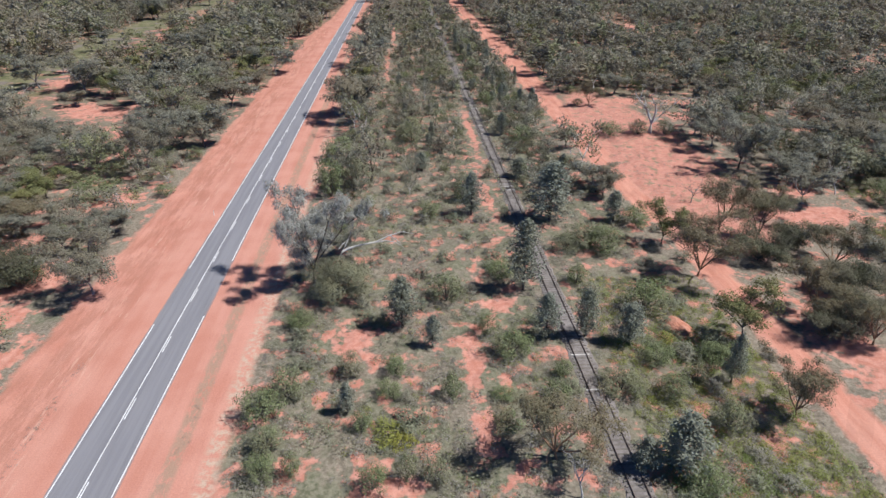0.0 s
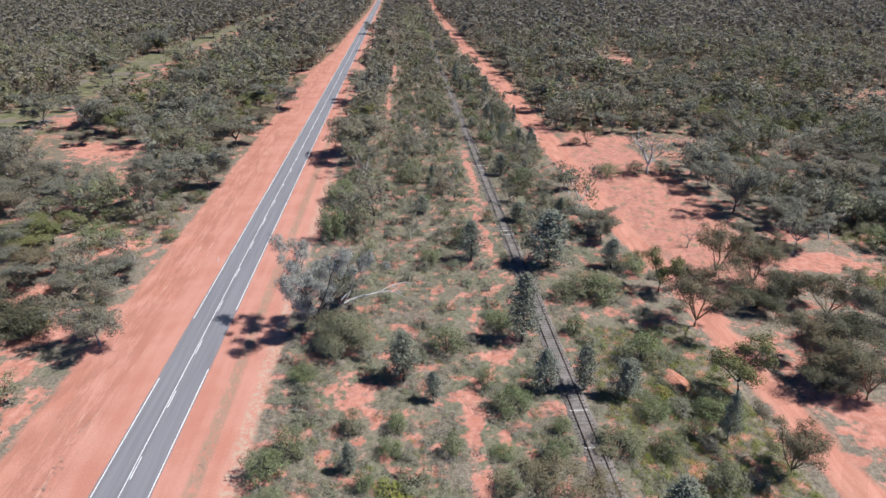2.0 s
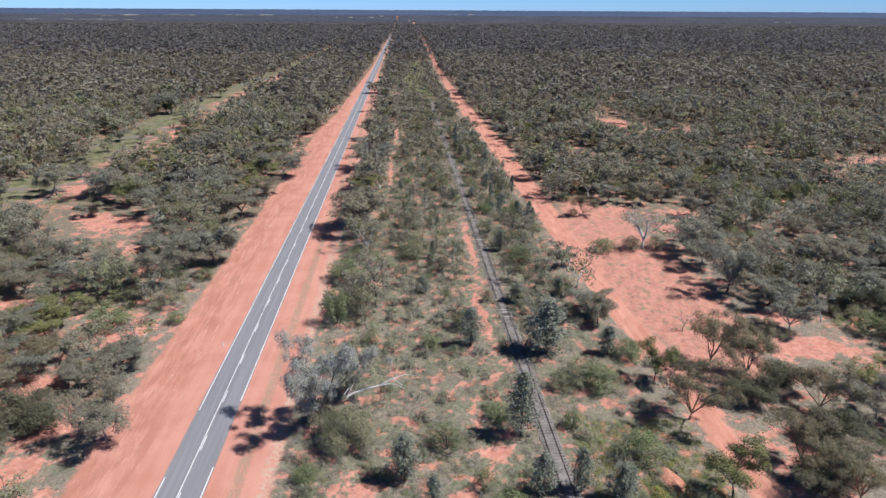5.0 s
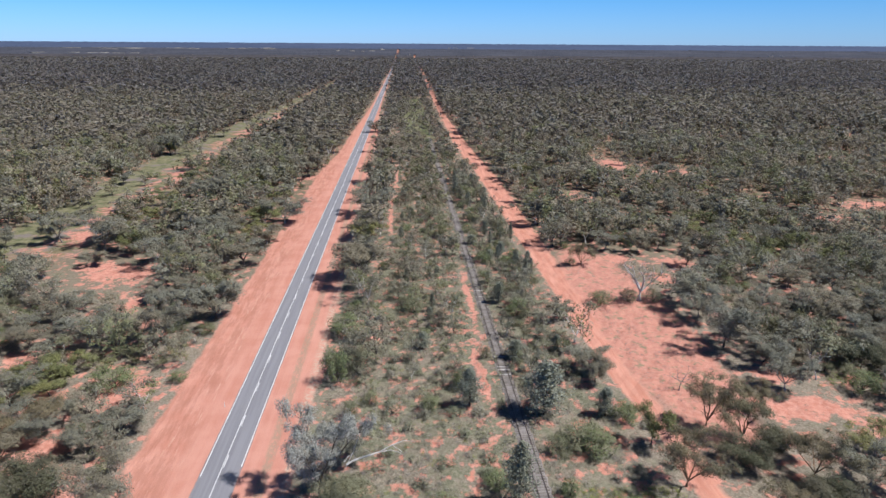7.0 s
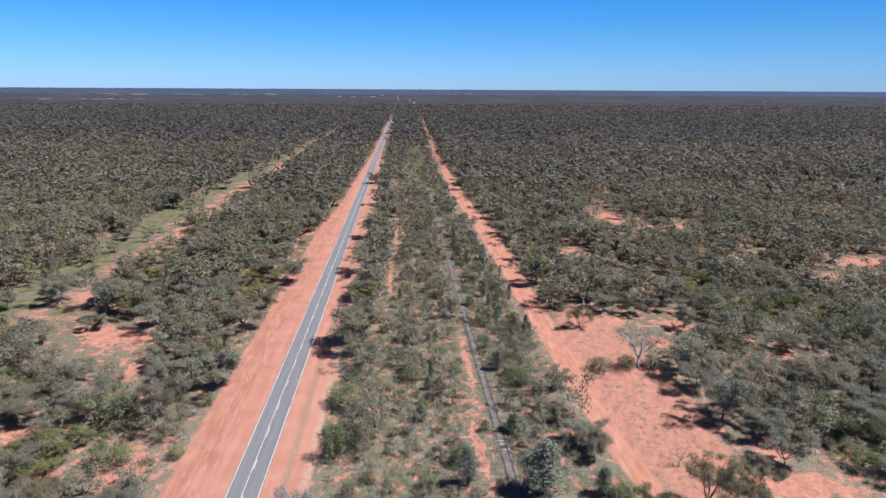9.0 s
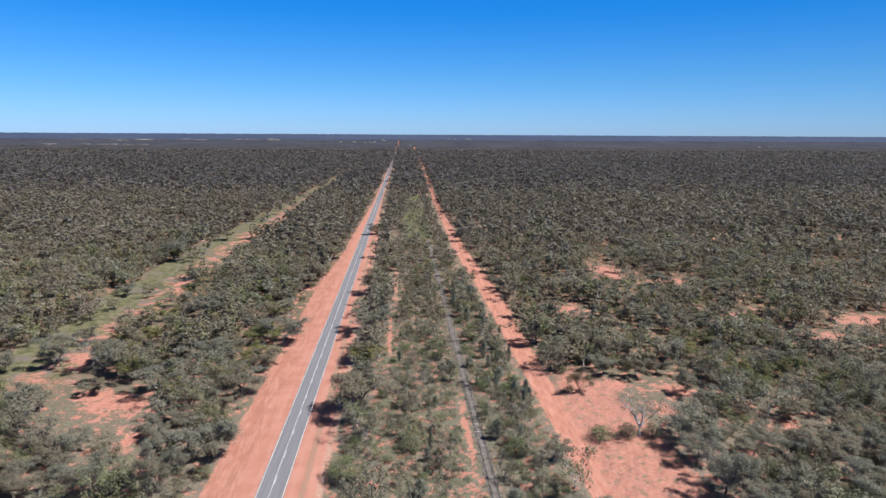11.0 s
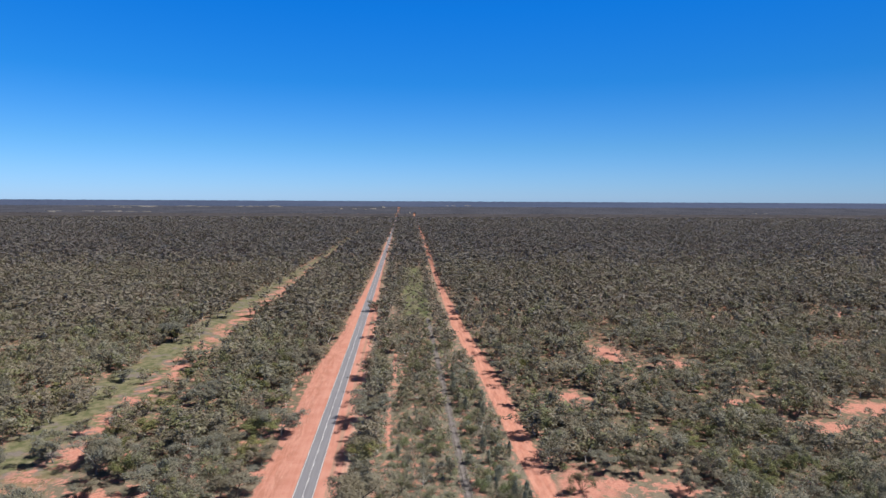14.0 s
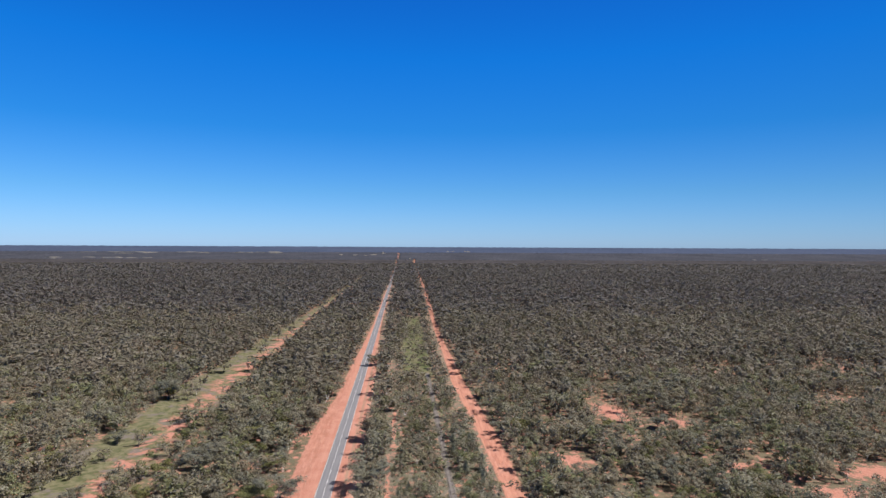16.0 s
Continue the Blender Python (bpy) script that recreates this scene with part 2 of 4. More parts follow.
def leaf_material(name, dark, light, dry, through_light=0.25, spread=0.09, stand=()):
    """Leaves: two greens by leaf, drier tufts here and there, some light through them. stand: an olive and a brown for single trees of a wood."""
    s = Shade(name)
    p, x, y, z = s.place()
    g = s.node("ShaderNodeNewGeometry")
    o = s.node("ShaderNodeObjectInfo")
    col = s.mix(g.outputs["Random Per Island"], dark, light)
    col = s.mix(s.step(s.calc("ADD", s.noise(p, spread, 3), s.calc("MULTIPLY", s.calc("SUBTRACT", o.outputs["Random"], 0.5), 0.35)), 0.42, 0.68), col, dry)
    if stand:
        n = s.node("ShaderNodeTexVoronoi")
        n.inputs["Scale"].default_value = 0.17
        s.put(n.inputs["Vector"], s.scaled(p, 1.0, 1.0, 0.0))
        cell = s.node("ShaderNodeSeparateColor")
        s.put(cell.inputs[0], n.outputs["Color"])
        col = s.mix(s.calc("MULTIPLY", s.step(cell.outputs[0], 0.55, 0.95), 0.8), col, stand[0])
        col = s.mix(s.calc("MULTIPLY", s.step(cell.outputs[1], 0.65, 0.95), 0.45), col, stand[1])
        v = s.node("ShaderNodeHueSaturation")
        s.put(v.inputs["Value"], s.calc("ADD", s.calc("MULTIPLY_ADD", cell.outputs[2], 0.5, 0.42), s.calc("MULTIPLY", s.noise(p, 0.007, 4, 0.6), 0.66)))
        s.put(v.inputs["Color"], col)
        col = v.outputs[0]
    mat = s.finish(col, 0.6, gloss=0.25)
    t = s.node("ShaderNodeBsdfTranslucent")
    s.put(t.inputs[0], col)
    m = s.node("ShaderNodeMixShader")
    m.inputs[0].default_value = through_light * 0.6
    s.put(m.inputs[1], s.bsdf.outputs[0])
    s.put(m.inputs[2], t.outputs[0])
    s.put(s.tree.nodes["Material Output"].inputs[0], m.outputs[0])
    return mat


def mottled(name, one, two, scale, rough=0.85, gloss=0.2, bump=0.3, distance=0.02, stretch=(1, 1, 1)):
    s = Shade(name)
    p, x, y, z = s.place()
    v = s.scaled(p, *stretch)
    a1 = s.noise(v, scale, 5, 0.65)
    b1 = s.noise(v, scale * 0.11, 3)
    col = s.mix(s.step(s.calc("MULTIPLY_ADD", b1, 0.5, s.calc("MULTIPLY", a1, 0.5)), 0.35, 0.65), one, two)
    return s.finish(col, rough, a1, bump, distance, gloss)


def seal_material():
    """Worn grey chip seal: paler wheel tracks, dusty edges."""
    s = Shade("worn_chip_seal")
    p, x, y, z = s.place()
    run = s.noise(s.scaled(p, 1.0, 0.03, 1.0), 1.6, 4, 0.6)
    col = s.mix(s.step(run, 0.35, 0.65), (0.172, 0.167, 0.178), (0.232, 0.224, 0.232))
    col = s.mix(s.step(s.noise(p, 14.0, 4, 0.8), 0.4, 0.7), col, (0.24, 0.231, 0.238))
    side = s.calc("ABSOLUTE", s.calc("ADD", s.calc("MULTIPLY_ADD", s.calc("SUBTRACT", y, 55.0), -SKEW, x), 30.85))
    wheel = s.band(s.calc("ABSOLUTE", s.calc("SUBTRACT", side, 1.55)), -0.1, 0.75, 0.35)
    col = s.mix(s.calc("MULTIPLY", wheel, 0.3), col, (0.24, 0.235, 0.25))
    dust = s.calc("MULTIPLY", s.step(s.calc("MULTIPLY_ADD", s.noise(p, 0.8, 4), 0.7, side), 3.3, 3.9), 0.8)
    col = s.mix(dust, col, (0.42, 0.21, 0.15))
    return s.finish(col, 0.85, s.noise(p, 40.0, 2), 0.3, 0.01, 0.3)


M_GROUND = ground_material()
M_SEAL = seal_material()
M_PAINT = mottled("worn_white_paint", (0.62, 0.6, 0.58), (0.78, 0.77, 0.76), 3.0, 0.6)
M_BALLAST = mottled("grey_brown_ballast", (0.15, 0.13, 0.118), (0.27, 0.24, 0.225), 3.0, 0.95, 0.1, 0.9, 0.06)
M_RAIL = mottled("rusty_rail_steel", (0.085, 0.06, 0.05), (0.15, 0.11, 0.095), 4.0, 0.6, 0.4)
M_SLEEPER = mottled("weathered_sleeper_wood", (0.12, 0.105, 0.09), (0.21, 0.185, 0.16), 6.0, 0.9)
M_SLEEPER_PALE = mottled("bleached_sleeper_wood", (0.4, 0.37, 0.34), (0.55, 0.52, 0.48), 6.0, 0.9)
M_BARK = mottled("grey_brown_bark", (0.06, 0.048, 0.04), (0.16, 0.13, 0.11), 3.0, 0.9, stretch=(1, 1, 0.3))
M_GREYBARK = mottled("ash_grey_bark", (0.17, 0.15, 0.135), (0.34, 0.31, 0.285), 2.5, 0.85, stretch=(1, 1, 0.3))
M_PALE = mottled("bleached_pale_bark", (0.38, 0.35, 0.32), (0.58, 0.55, 0.51), 2.0, 0.8, stretch=(1, 1, 0.3))
M_TAN = mottled("orange_tan_bark", (0.2, 0.12, 0.07), (0.34, 0.22, 0.14), 2.0, 0.85, stretch=(1, 1, 0.3))
M_GUM = leaf_material("grey_gum_leaves", (0.15, 0.148, 0.106), (0.295, 0.285, 0.215), (0.225, 0.194, 0.13), 0.32)
M_SILVER = leaf_material("silver_grey_gum_leaves", (0.27, 0.27, 0.235), (0.4, 0.4, 0.355), (0.33, 0.31, 0.26), 0.4)
M_OLIVE = leaf_material("olive_gum_leaves", (0.11, 0.12, 0.045), (0.26, 0.26, 0.105), (0.22, 0.21, 0.08))
M_BLUE = leaf_material("blue_grey_cypress_leaves", (0.18, 0.19, 0.14), (0.31, 0.322, 0.25), (0.235, 0.24, 0.172), 0.35)
M_ACACIA = leaf_material("brown_olive_acacia_leaves", (0.115, 0.108, 0.058), (0.235, 0.213, 0.125), (0.21, 0.172, 0.1), 0.32)
M_GREEN = leaf_material("green_shrub_leaves", (0.115, 0.137, 0.06), (0.25, 0.282, 0.13), (0.215, 0.208, 0.125), 0.36)
M_GRASS = leaf_material("grey_green_undergrowth", (0.17, 0.18, 0.11), (0.29, 0.295, 0.19), (0.28, 0.255, 0.2), 0.35)
M_DARK = leaf_material("dark_olive_thicket_leaves", (0.07, 0.075, 0.042), (0.15, 0.15, 0.088), (0.125, 0.112, 0.072), 0.3)
M_YELLOW = leaf_material("yellow_green_flowering_leaves", (0.17, 0.17, 0.03), (0.33, 0.31, 0.06), (0.25, 0.26, 0.07))
M_SCRUB = leaf_material("mixed_scrub_leaves", (0.165, 0.178, 0.1), (0.3, 0.31, 0.185), (0.25, 0.228, 0.155), 0.35, 0.2)
M_TWIG = leaf_material("grey_mauve_dry_twigs", (0.2, 0.175, 0.155), (0.33, 0.295, 0.265), (0.28, 0.23, 0.185), 0.35)
M_FRESH = leaf_material("fresh_green_herbs", (0.1, 0.145, 0.04), (0.22, 0.28, 0.09), (0.24, 0.25, 0.06))
M_OPEN = leaf_material("open_woodland_leaves", (0.205, 0.195, 0.135), (0.29, 0.272, 0.198), (0.262, 0.222, 0.156), 0.38, 0.03, ((0.205, 0.214, 0.09), (0.193, 0.143, 0.095)))
# same leaves, darker and greyer by distance: missing self-shade and haze put into colour
M_FAR_SHADED = leaf_material("woodland_leaves", (0.18, 0.17, 0.13), (0.235, 0.22, 0.172), (0.215, 0.185, 0.14), 0.38, 0.03, ((0.18, 0.17, 0.098), (0.165, 0.13, 0.098)))
M_DIST_HAZY = leaf_material("hazy_distant_leaves", (0.135, 0.127, 0.112), (0.16, 0.15, 0.135), (0.15, 0.13, 0.115), 0.45, 0.012, ((0.14, 0.13, 0.092), (0.13, 0.106, 0.09)))
# distance haze painted into the woods below the ridge, halfway to its blue
M_BELT = mottled("haze_blue_far_woods", (0.052, 0.055, 0.068), (0.08, 0.082, 0.098), 0.04, 1.0, 0.0, 1.0, 2.0)
# the ridge's blue is the haze of distance, put into its colour
M_RIDGE = mottled("haze_blue_far_ridge", (0.06, 0.078, 0.125), (0.078, 0.096, 0.15), 0.01, 1.0, 0.0, 0.2)
M_CLEAR = mottled("pale_far_clearing", (0.3, 0.27, 0.22), (0.42, 0.38, 0.32), 0.05, 1.0, 0.0)
M_POST = mottled("white_post_paint", (0.7, 0.7, 0.68), (0.8, 0.8, 0.78), 6.0, 0.5)
M_EARTH = mottled("raw_red_earth", (0.4, 0.165, 0.105), (0.53, 0.27, 0.19), 1.4, 0.95, 0.1, 0.8, 0.15)
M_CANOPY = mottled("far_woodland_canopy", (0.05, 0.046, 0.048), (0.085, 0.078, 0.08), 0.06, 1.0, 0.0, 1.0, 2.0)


# ---- builders ----
def mesh(name, verts, faces, *mats):
    me = bpy.data.meshes.new(name)
    me.from_pydata([tuple(v) for v in verts], [], faces)
    for m in mats:
        me.materials.append(m)
    return me


def part(name, data, parent, label=""):
    ob = new(name, data)
    ob.parent = parent
    return tagged(ob, label) if label else ob


def block(lo, hi):
    """Corners and faces of a box."""
    v = [(x, y, z) for z in (lo[2], hi[2]) for x, y in ((lo[0], lo[1]), (hi[0], lo[1]), (hi[0], hi[1]), (lo[0], hi[1]))]
    return v, [(3, 2, 1, 0), (4, 5, 6, 7), (0, 1, 5, 4), (1, 2, 6, 5), (2, 3, 7, 6), (3, 0, 4, 7)]


FAR = 4700.0


def lie(x, y):
    """The height of the land: nearly flat, with faint waves, rising to a low far ridge."""
    r = np.maximum(np.abs(x), np.abs(y))
    k = np.clip((r - 2600.0) / (FAR - 2600.0), 0, 1)
    return 62.0 * k ** 1.8


def spread(lo, hi, fine_lo, fine_hi, step, grow=1.14):
    """Grid lines that are close together in the middle and grow apart outwards."""
    v = list(np.arange(fine_lo, fine_hi + 0.01, step))
    d, p = step, v[-1]
    while p < hi:
        d *= grow
        p = min(hi, p + d)
        v.append(p)
    d, p = step, v[0]
    low = []
    while p > lo:
        d *= grow
        p = max(lo, p - d)
        low.append(p)
    return np.array(low[::-1] + v)


# ---- ground ----
xs, ys = spread(-FAR, FAR, -90, 100, 1.6), spread(-FAR, FAR, 20, 260, 2.0)
gx, gy = np.meshgrid(xs, ys)
calm = np.clip(np.minimum(np.abs(gx + 31) / 12 - 0.6, np.abs(gx - 21.6) / 4 - 0.6), 0, 1)
gz = lie(gx, gy) + calm * (0.18 * np.sin(gx * 0.9 + 1.3 * np.sin(gy * 0.31)) * np.sin(gy * 0.7 + np.cos(gx * 0.4)) - 0.12) * (np.abs(gx) < 200)
nx, ny = len(xs), len(ys)
idx = np.arange(nx * ny).reshape(ny, nx)
quads = np.stack([idx[:-1, :-1], idx[:-1, 1:], idx[1:, 1:], idx[1:, :-1]], -1).reshape(-1, 4)
me = mesh("ground", np.stack([gx, gy, gz], -1).reshape(-1, 3), quads.tolist(), M_GROUND)
tagged(new("ground", me), "red earth plain with patchy grey-green grass and litter", "ground", kind="structure")


# ---- the sealed road ----
ROAD_X, ROAD_END = -30.85, 4300.0


def ribbon(x0, x1, y0, y1, z, step=10.0, edge=0.0, seed=1):
    """A flat strip along the road with slightly wandering edges and a small thickness."""
    rnd = random.Random(seed)
    n = max(2, int((y1 - y0) / step) + 1)
    v, f = [], []
    for i in range(n):
        y = y0 + (y1 - y0) * i / (n - 1)
        off = SKEW * (y - 55.0)
        xa, xb = off + x0 + rnd.uniform(-edge, edge), off + x1 + rnd.uniform(-edge, edge)
        h = float(lie(ROAD_X, y))
        v += [(xa - 0.03, y, h - 0.05), (xa, y, h + z), (xb, y, h + z), (xb + 0.03, y, h - 0.05)]
        if i:
            q = 4 * i
            f += [(q - 4 + k, q - 3 + k, q + 1 + k, q + k)[::-1] for k in range(3)]
    f += [(0, 1, 2, 3)[::-1], (4 * n - 4, 4 * n - 3, 4 * n - 2, 4 * n - 1)]
    return v, f


road = tagged(new("road", mesh("road", *ribbon(-34.15, -27.5, -400, ROAD_END, 0.06, 3.0, 0.07), M_SEAL)), "worn grey sealed two-lane road, dusty at its edges", "road", kind="structure")
for x, spans in ((-33.85, ((-400, 71.3), (86.8, 1600))), (-27.75, ((-400, 73.0), (89.0, 1600)))):
    for y0, y1 in spans:
        part("edge_line", mesh("edge_line", *ribbon(x - 0.07, x + 0.07, y0, y1, 0.066, 2.0, 0.012, 5), M_PAINT), road, "worn white painted edge line")
part("centre_line", mesh("centre_line", *ribbon(-30.98, -30.86, -400, 1600, 0.066, 2.0, 0.01, 6), M_PAINT), road, "solid white painted centre line")
dash = mesh("centre_dash", *[ribbon(-30.73, -30.6, 53.0, 56.4, 0.066, 1.0, 0.008, 7)][0], M_PAINT)
for i in range(-36, 60):
    ob = part("centre_dash", dash, road)
    ob.location = (SKEW * 11.95 * i, 11.95 * i, 0)

# ---- the railway ----
RAIL_X = 21.6


def ballast():
    rnd = random.Random(3)
    v, f = [], []
    prof = ((-1.8, -0.14), (-1.35, 0.06), (-0.6, 0.15), (0.6, 0.15), (1.35, 0.06), (1.8, -0.14))
    n = 760
    for i in range(n):
        y = -100 + i * 0.75
        for px, pz in prof:
            v.append((RAIL_X + px + rnd.uniform(-0.22, 0.22), y, float(lie(RAIL_X, y)) + pz + rnd.uniform(-0.03, 0.03)))
        if i:
            q = 6 * i
            f += [(q - 6 + k, q - 5 + k, q + 1 + k, q + k) for k in range(5)]
    return v, f


railway = tagged(new("railway", mesh("ballast_bed", *ballast(), M_BALLAST)), "disused single railway line on grey-brown ballast, partly overgrown", "railway", kind="structure")


def rail_bar(x, y0, y1):
    v, f = [], []
    prof = ((-0.065, 0.15), (-0.065, 0.165), (-0.012, 0.18), (-0.012, 0.25), (-0.034, 0.26), (-0.034, 0.29), (0.034, 0.29), (0.034, 0.26), (0.012, 0.25), (0.012, 0.18), (0.065, 0.165), (0.065, 0.15))
    n = max(2, int((y1 - y0) / 20))
    for i in range(n):
        y = y0 + (y1 - y0) * i / (n - 1)
        for px, pz in prof:
            v.append((x + px, y, float(lie(x, y)) + pz))
        if i:
            q, m = 12 * i, 12
            f += [(q - m + k, q - m + (k + 1) % m, q + (k + 1) % m, q + k) for k in range(m)]
    return v, f


for sx in (-0.753, 0.753):
    part("rail", mesh("rail", *rail_bar(RAIL_X + sx, -100, 469), M_RAIL), railway, "dark rusty steel rail")
sleeper = mesh("sleeper", *block((-1.2, -0.115, 0.0), (1.2, 0.115, 0.158)), M_SLEEPER)
sleeper_pale = mesh("sleeper_pale", *block((-1.2, -0.12, 0.0), (1.2, 0.12, 0.175)), M_SLEEPER_PALE)
rnd = random.Random(8)
y = 30.0
while y < 190:
    ob = part("sleeper", sleeper_pale if rnd.random() < 0.05 else sleeper, railway)
    ob.location = (RAIL_X + rnd.uniform(-0.08, 0.08), y, 0)
    ob.rotation_euler.z = rnd.uniform(-0.03, 0.03)
    y += 0.66


# ---- trees and shrubs ----
def tube(v, f, pts, radii, sides=5):
    """A tapered limb along a line of points."""
    base = len(v)
    for i, (p, r) in enumerate(zip(pts, radii)):
        d = (pts[min(i + 1, len(pts) - 1)] - pts[max(i - 1, 0)]).normalized()
        u = d.orthogonal().normalized()
        w = d.cross(u)
        for k in range(sides):
            t = 2 * math.pi * k / sides
            v.append(p + (u * math.cos(t) + w * math.sin(t)) * r)
        if i:
            q = base + sides * i
            f += [(q - sides + k, q - sides + (k + 1) % sides, q + (k + 1) % sides, q + k) for k in range(sides)]


def limb(rnd, v, f, start, way, length, r0, bend=0.25, sides=5, n=4):
    """A limb that wanders; returns its points."""
    pts, d = [start], way.normalized()
    for i in range(n):
        d = (d + Vector((rnd.gauss(0, bend), rnd.gauss(0, bend), rnd.gauss(0.05, bend)))).normalized()
        pts.append(pts[-1] + d * (length / n))
    tube(v, f, pts, [r0 * (1 - 0.75 * i / n) for i in range(n + 1)], sides)
    return pts


def leaves(rnd, v, f, centre, size, count, leaf, flat=0.7, loose=0.42, three=False, core=0.0, cap=False):
    """A clump of small pointed leaf sprays round a centre, turned mostly outwards, over a leafy inner mass."""
    if core:
        k = len(v)
        t, r = rnd.uniform(0, 6.28), size * core
        v += [centre + Vector((math.cos(t + i * 1.57) * r, math.sin(t + i * 1.57) * r, rnd.uniform(-0.2, 0.2) * r)) * rnd.uniform(0.8, 1.2) for i in range(4)]
        v += [centre + Vector((rnd.uniform(-0.3, 0.3) * r, rnd.uniform(-0.3, 0.3) * r, r * flat)), centre - Vector((0, 0, r * flat * 0.8))]
        f += [(k + i, k + (i + 1) % 4, k + 4) for i in range(4)] + ([] if cap else [(k + (i + 1) % 4, k + i, k + 5) for i in range(4)])
    for _ in range(count):
        d = Vector((rnd.gauss(0, 1), rnd.gauss(0, 1), rnd.gauss(0, 1))).normalized()
        n = (d + Vector((rnd.gauss(0, loose), rnd.gauss(0, loose), rnd.gauss(0.25, loose)))).normalized()
        d = d * size * rnd.random() ** 0.33
        d.z *= flat
        c = centre + d
        a1 = n.cross(Vector((rnd.gauss(0, 1), rnd.gauss(0, 1), rnd.gauss(0, 1)))).normalized()
        b1 = a1.cross(n)
        s = leaf * rnd.uniform(0.6, 1.35)
        a1, b1 = a1 * s, b1 * s * rnd.uniform(0.4, 0.65)
        k = len(v)
        if three:
            v += [c - a1 - b1, c + a1 * 0.6 - b1 * 0.9, c + b1 * 1.4]
            f.append((k, k + 1, k + 2))
        else:
            v += [c - a1, c - b1 - a1 * 0.1, c + a1, c + b1 - a1 * 0.1]
            f.append((k, k + 1, k + 2, k + 3))


def sprays(rng, at, heart, leaf, slim=0.5, hang=0.8, out=0.9, loose=0.42):
    """Small pointed leaf sprays at the given places, facing away from a crown's heart and hanging a little. Corners and faces."""
    n = len(at)

    def unit(a1):
        return a1 / np.maximum(np.linalg.norm(a1, axis=1), 1e-6)[:, None]

    face = unit(unit(at - heart) * out + rng.normal(0, loose, (n, 3)) + (0, 0, 0.2))
    long = rng.normal(0, 0.7, (n, 3)) - (0, 0, hang)
    long = unit(long - face * (long * face).sum(1)[:, None])
    side = np.cross(face, long)
    s = (leaf * rng.uniform(0.6, 1.35, n))[:, None]
    long, side = long * s, side * s * slim
    v = np.stack([at - long, at + long * 0.6 - side, at + long * 0.4 + side], 1).reshape(-1, 3)
    return v, np.arange(3 * n).reshape(n, 3)


def grow_gum(seed, height=8.0, width=7.0, count=7500, leaf=0.135, fork=0.2, stems=4, branches=4, puff=0.8, thick=1.0, open_low=0.24, slim=0.45, sides=5, bones=None, fill=0.32):
    """A tree of rising forked limbs that carry its foliage in separate tufts, thinner below."""
    rnd, rng = random.Random(seed), np.random.RandomState(seed)
    tv, tf, tufts = [], [], []
    lean = Vector((rnd.uniform(-0.18, 0.18), rnd.uniform(-0.18, 0.18), 1))
    top = limb(rnd, tv, tf, Vector((0, 0, -0.25)), lean, height * fork + 0.25, 0.02 * height * thick, 0.08, sides + 1)[-1]
    for i in range(stems):
        t = 2 * math.pi * (i + rnd.uniform(-0.3, 0.3)) / stems
        o1 = rnd.uniform(0.3, 0.75) * width / height
        reach = height * (1 - fork) * rnd.uniform(0.62, 0.92)
        p1 = limb(rnd, tv, tf, top, Vector((math.cos(t) * o1, math.sin(t) * o1, 1)), reach, 0.011 * height * thick, 0.13, sides, 5)
        if bones is not None:
            bones += [(p1[0], p1[3], 0.011 * height * thick), (p1[3], p1[-1], 0.006 * height * thick)]
        tufts.append((p1[-1], rnd.uniform(0.8, 1.3)))
        for j in range(branches):
            k = 1 + int((j + rnd.random()) / branches * 4.4)
            t2 = t + rnd.gauss(0, 1.1)
            o2 = rnd.uniform(0.5, 1.4)
            p2 = limb(rnd, tv, tf, p1[k], Vector((math.cos(t2) * o2, math.sin(t2) * o2, rnd.uniform(0.35, 1.1))), height * rnd.uniform(0.16, 0.32), 0.0048 * height * thick, 0.2, max(3, sides - 2), 3)
            if bones is not None and j % 2:
                bones.append((p2[0], p2[-1], 0.0048 * height * thick))
            for q in (2, 3):
                c = p2[q] + Vector((rnd.gauss(0, 0.05), rnd.gauss(0, 0.05), rnd.gauss(0, 0.03))) * height
                if c.z > height * open_low:
                    tufts.append((c, rnd.uniform(0.55, 1.3)))
                    if sides > 4:
                        for _ in range(3):
                            tip = c + Vector((rnd.gauss(0, 0.5), rnd.gauss(0, 0.5), rnd.gauss(0.2, 0.4))) * puff * height / 8
                            tube(tv, tf, [p2[q], tip], [0.002 * height * thick, 0.0007 * height], 3)
    at, heart = np.array([tuple(c) for c, r in tufts]), np.array([r for c, r in tufts]) * puff * height / 8
    pick = rng.choice(len(tufts), count, p=heart ** 2 / (heart ** 2).sum())
    d = rng.normal(0, 1, (count, 3))
    d /= np.linalg.norm(d, axis=1)[:, None]
    d[:, 2] = np.where(rng.random_sample(count) < 0.6, np.abs(d[:, 2]), d[:, 2])
    ragged = 1 + 0.35 * np.sin(d[:, 0] * 5 + pick) * np.cos(d[:, 1] * 4 + 2 * pick)
    r = rng.random_sample(count) ** fill * heart[pick] * ragged
    middle = at[pick]
    lv, lf = sprays(rng, middle + d * r[:, None] * (1, 1, 1.05), middle - (0, 0, 0.15), leaf, slim)
    return (tv, tf), (lv, lf.tolist())


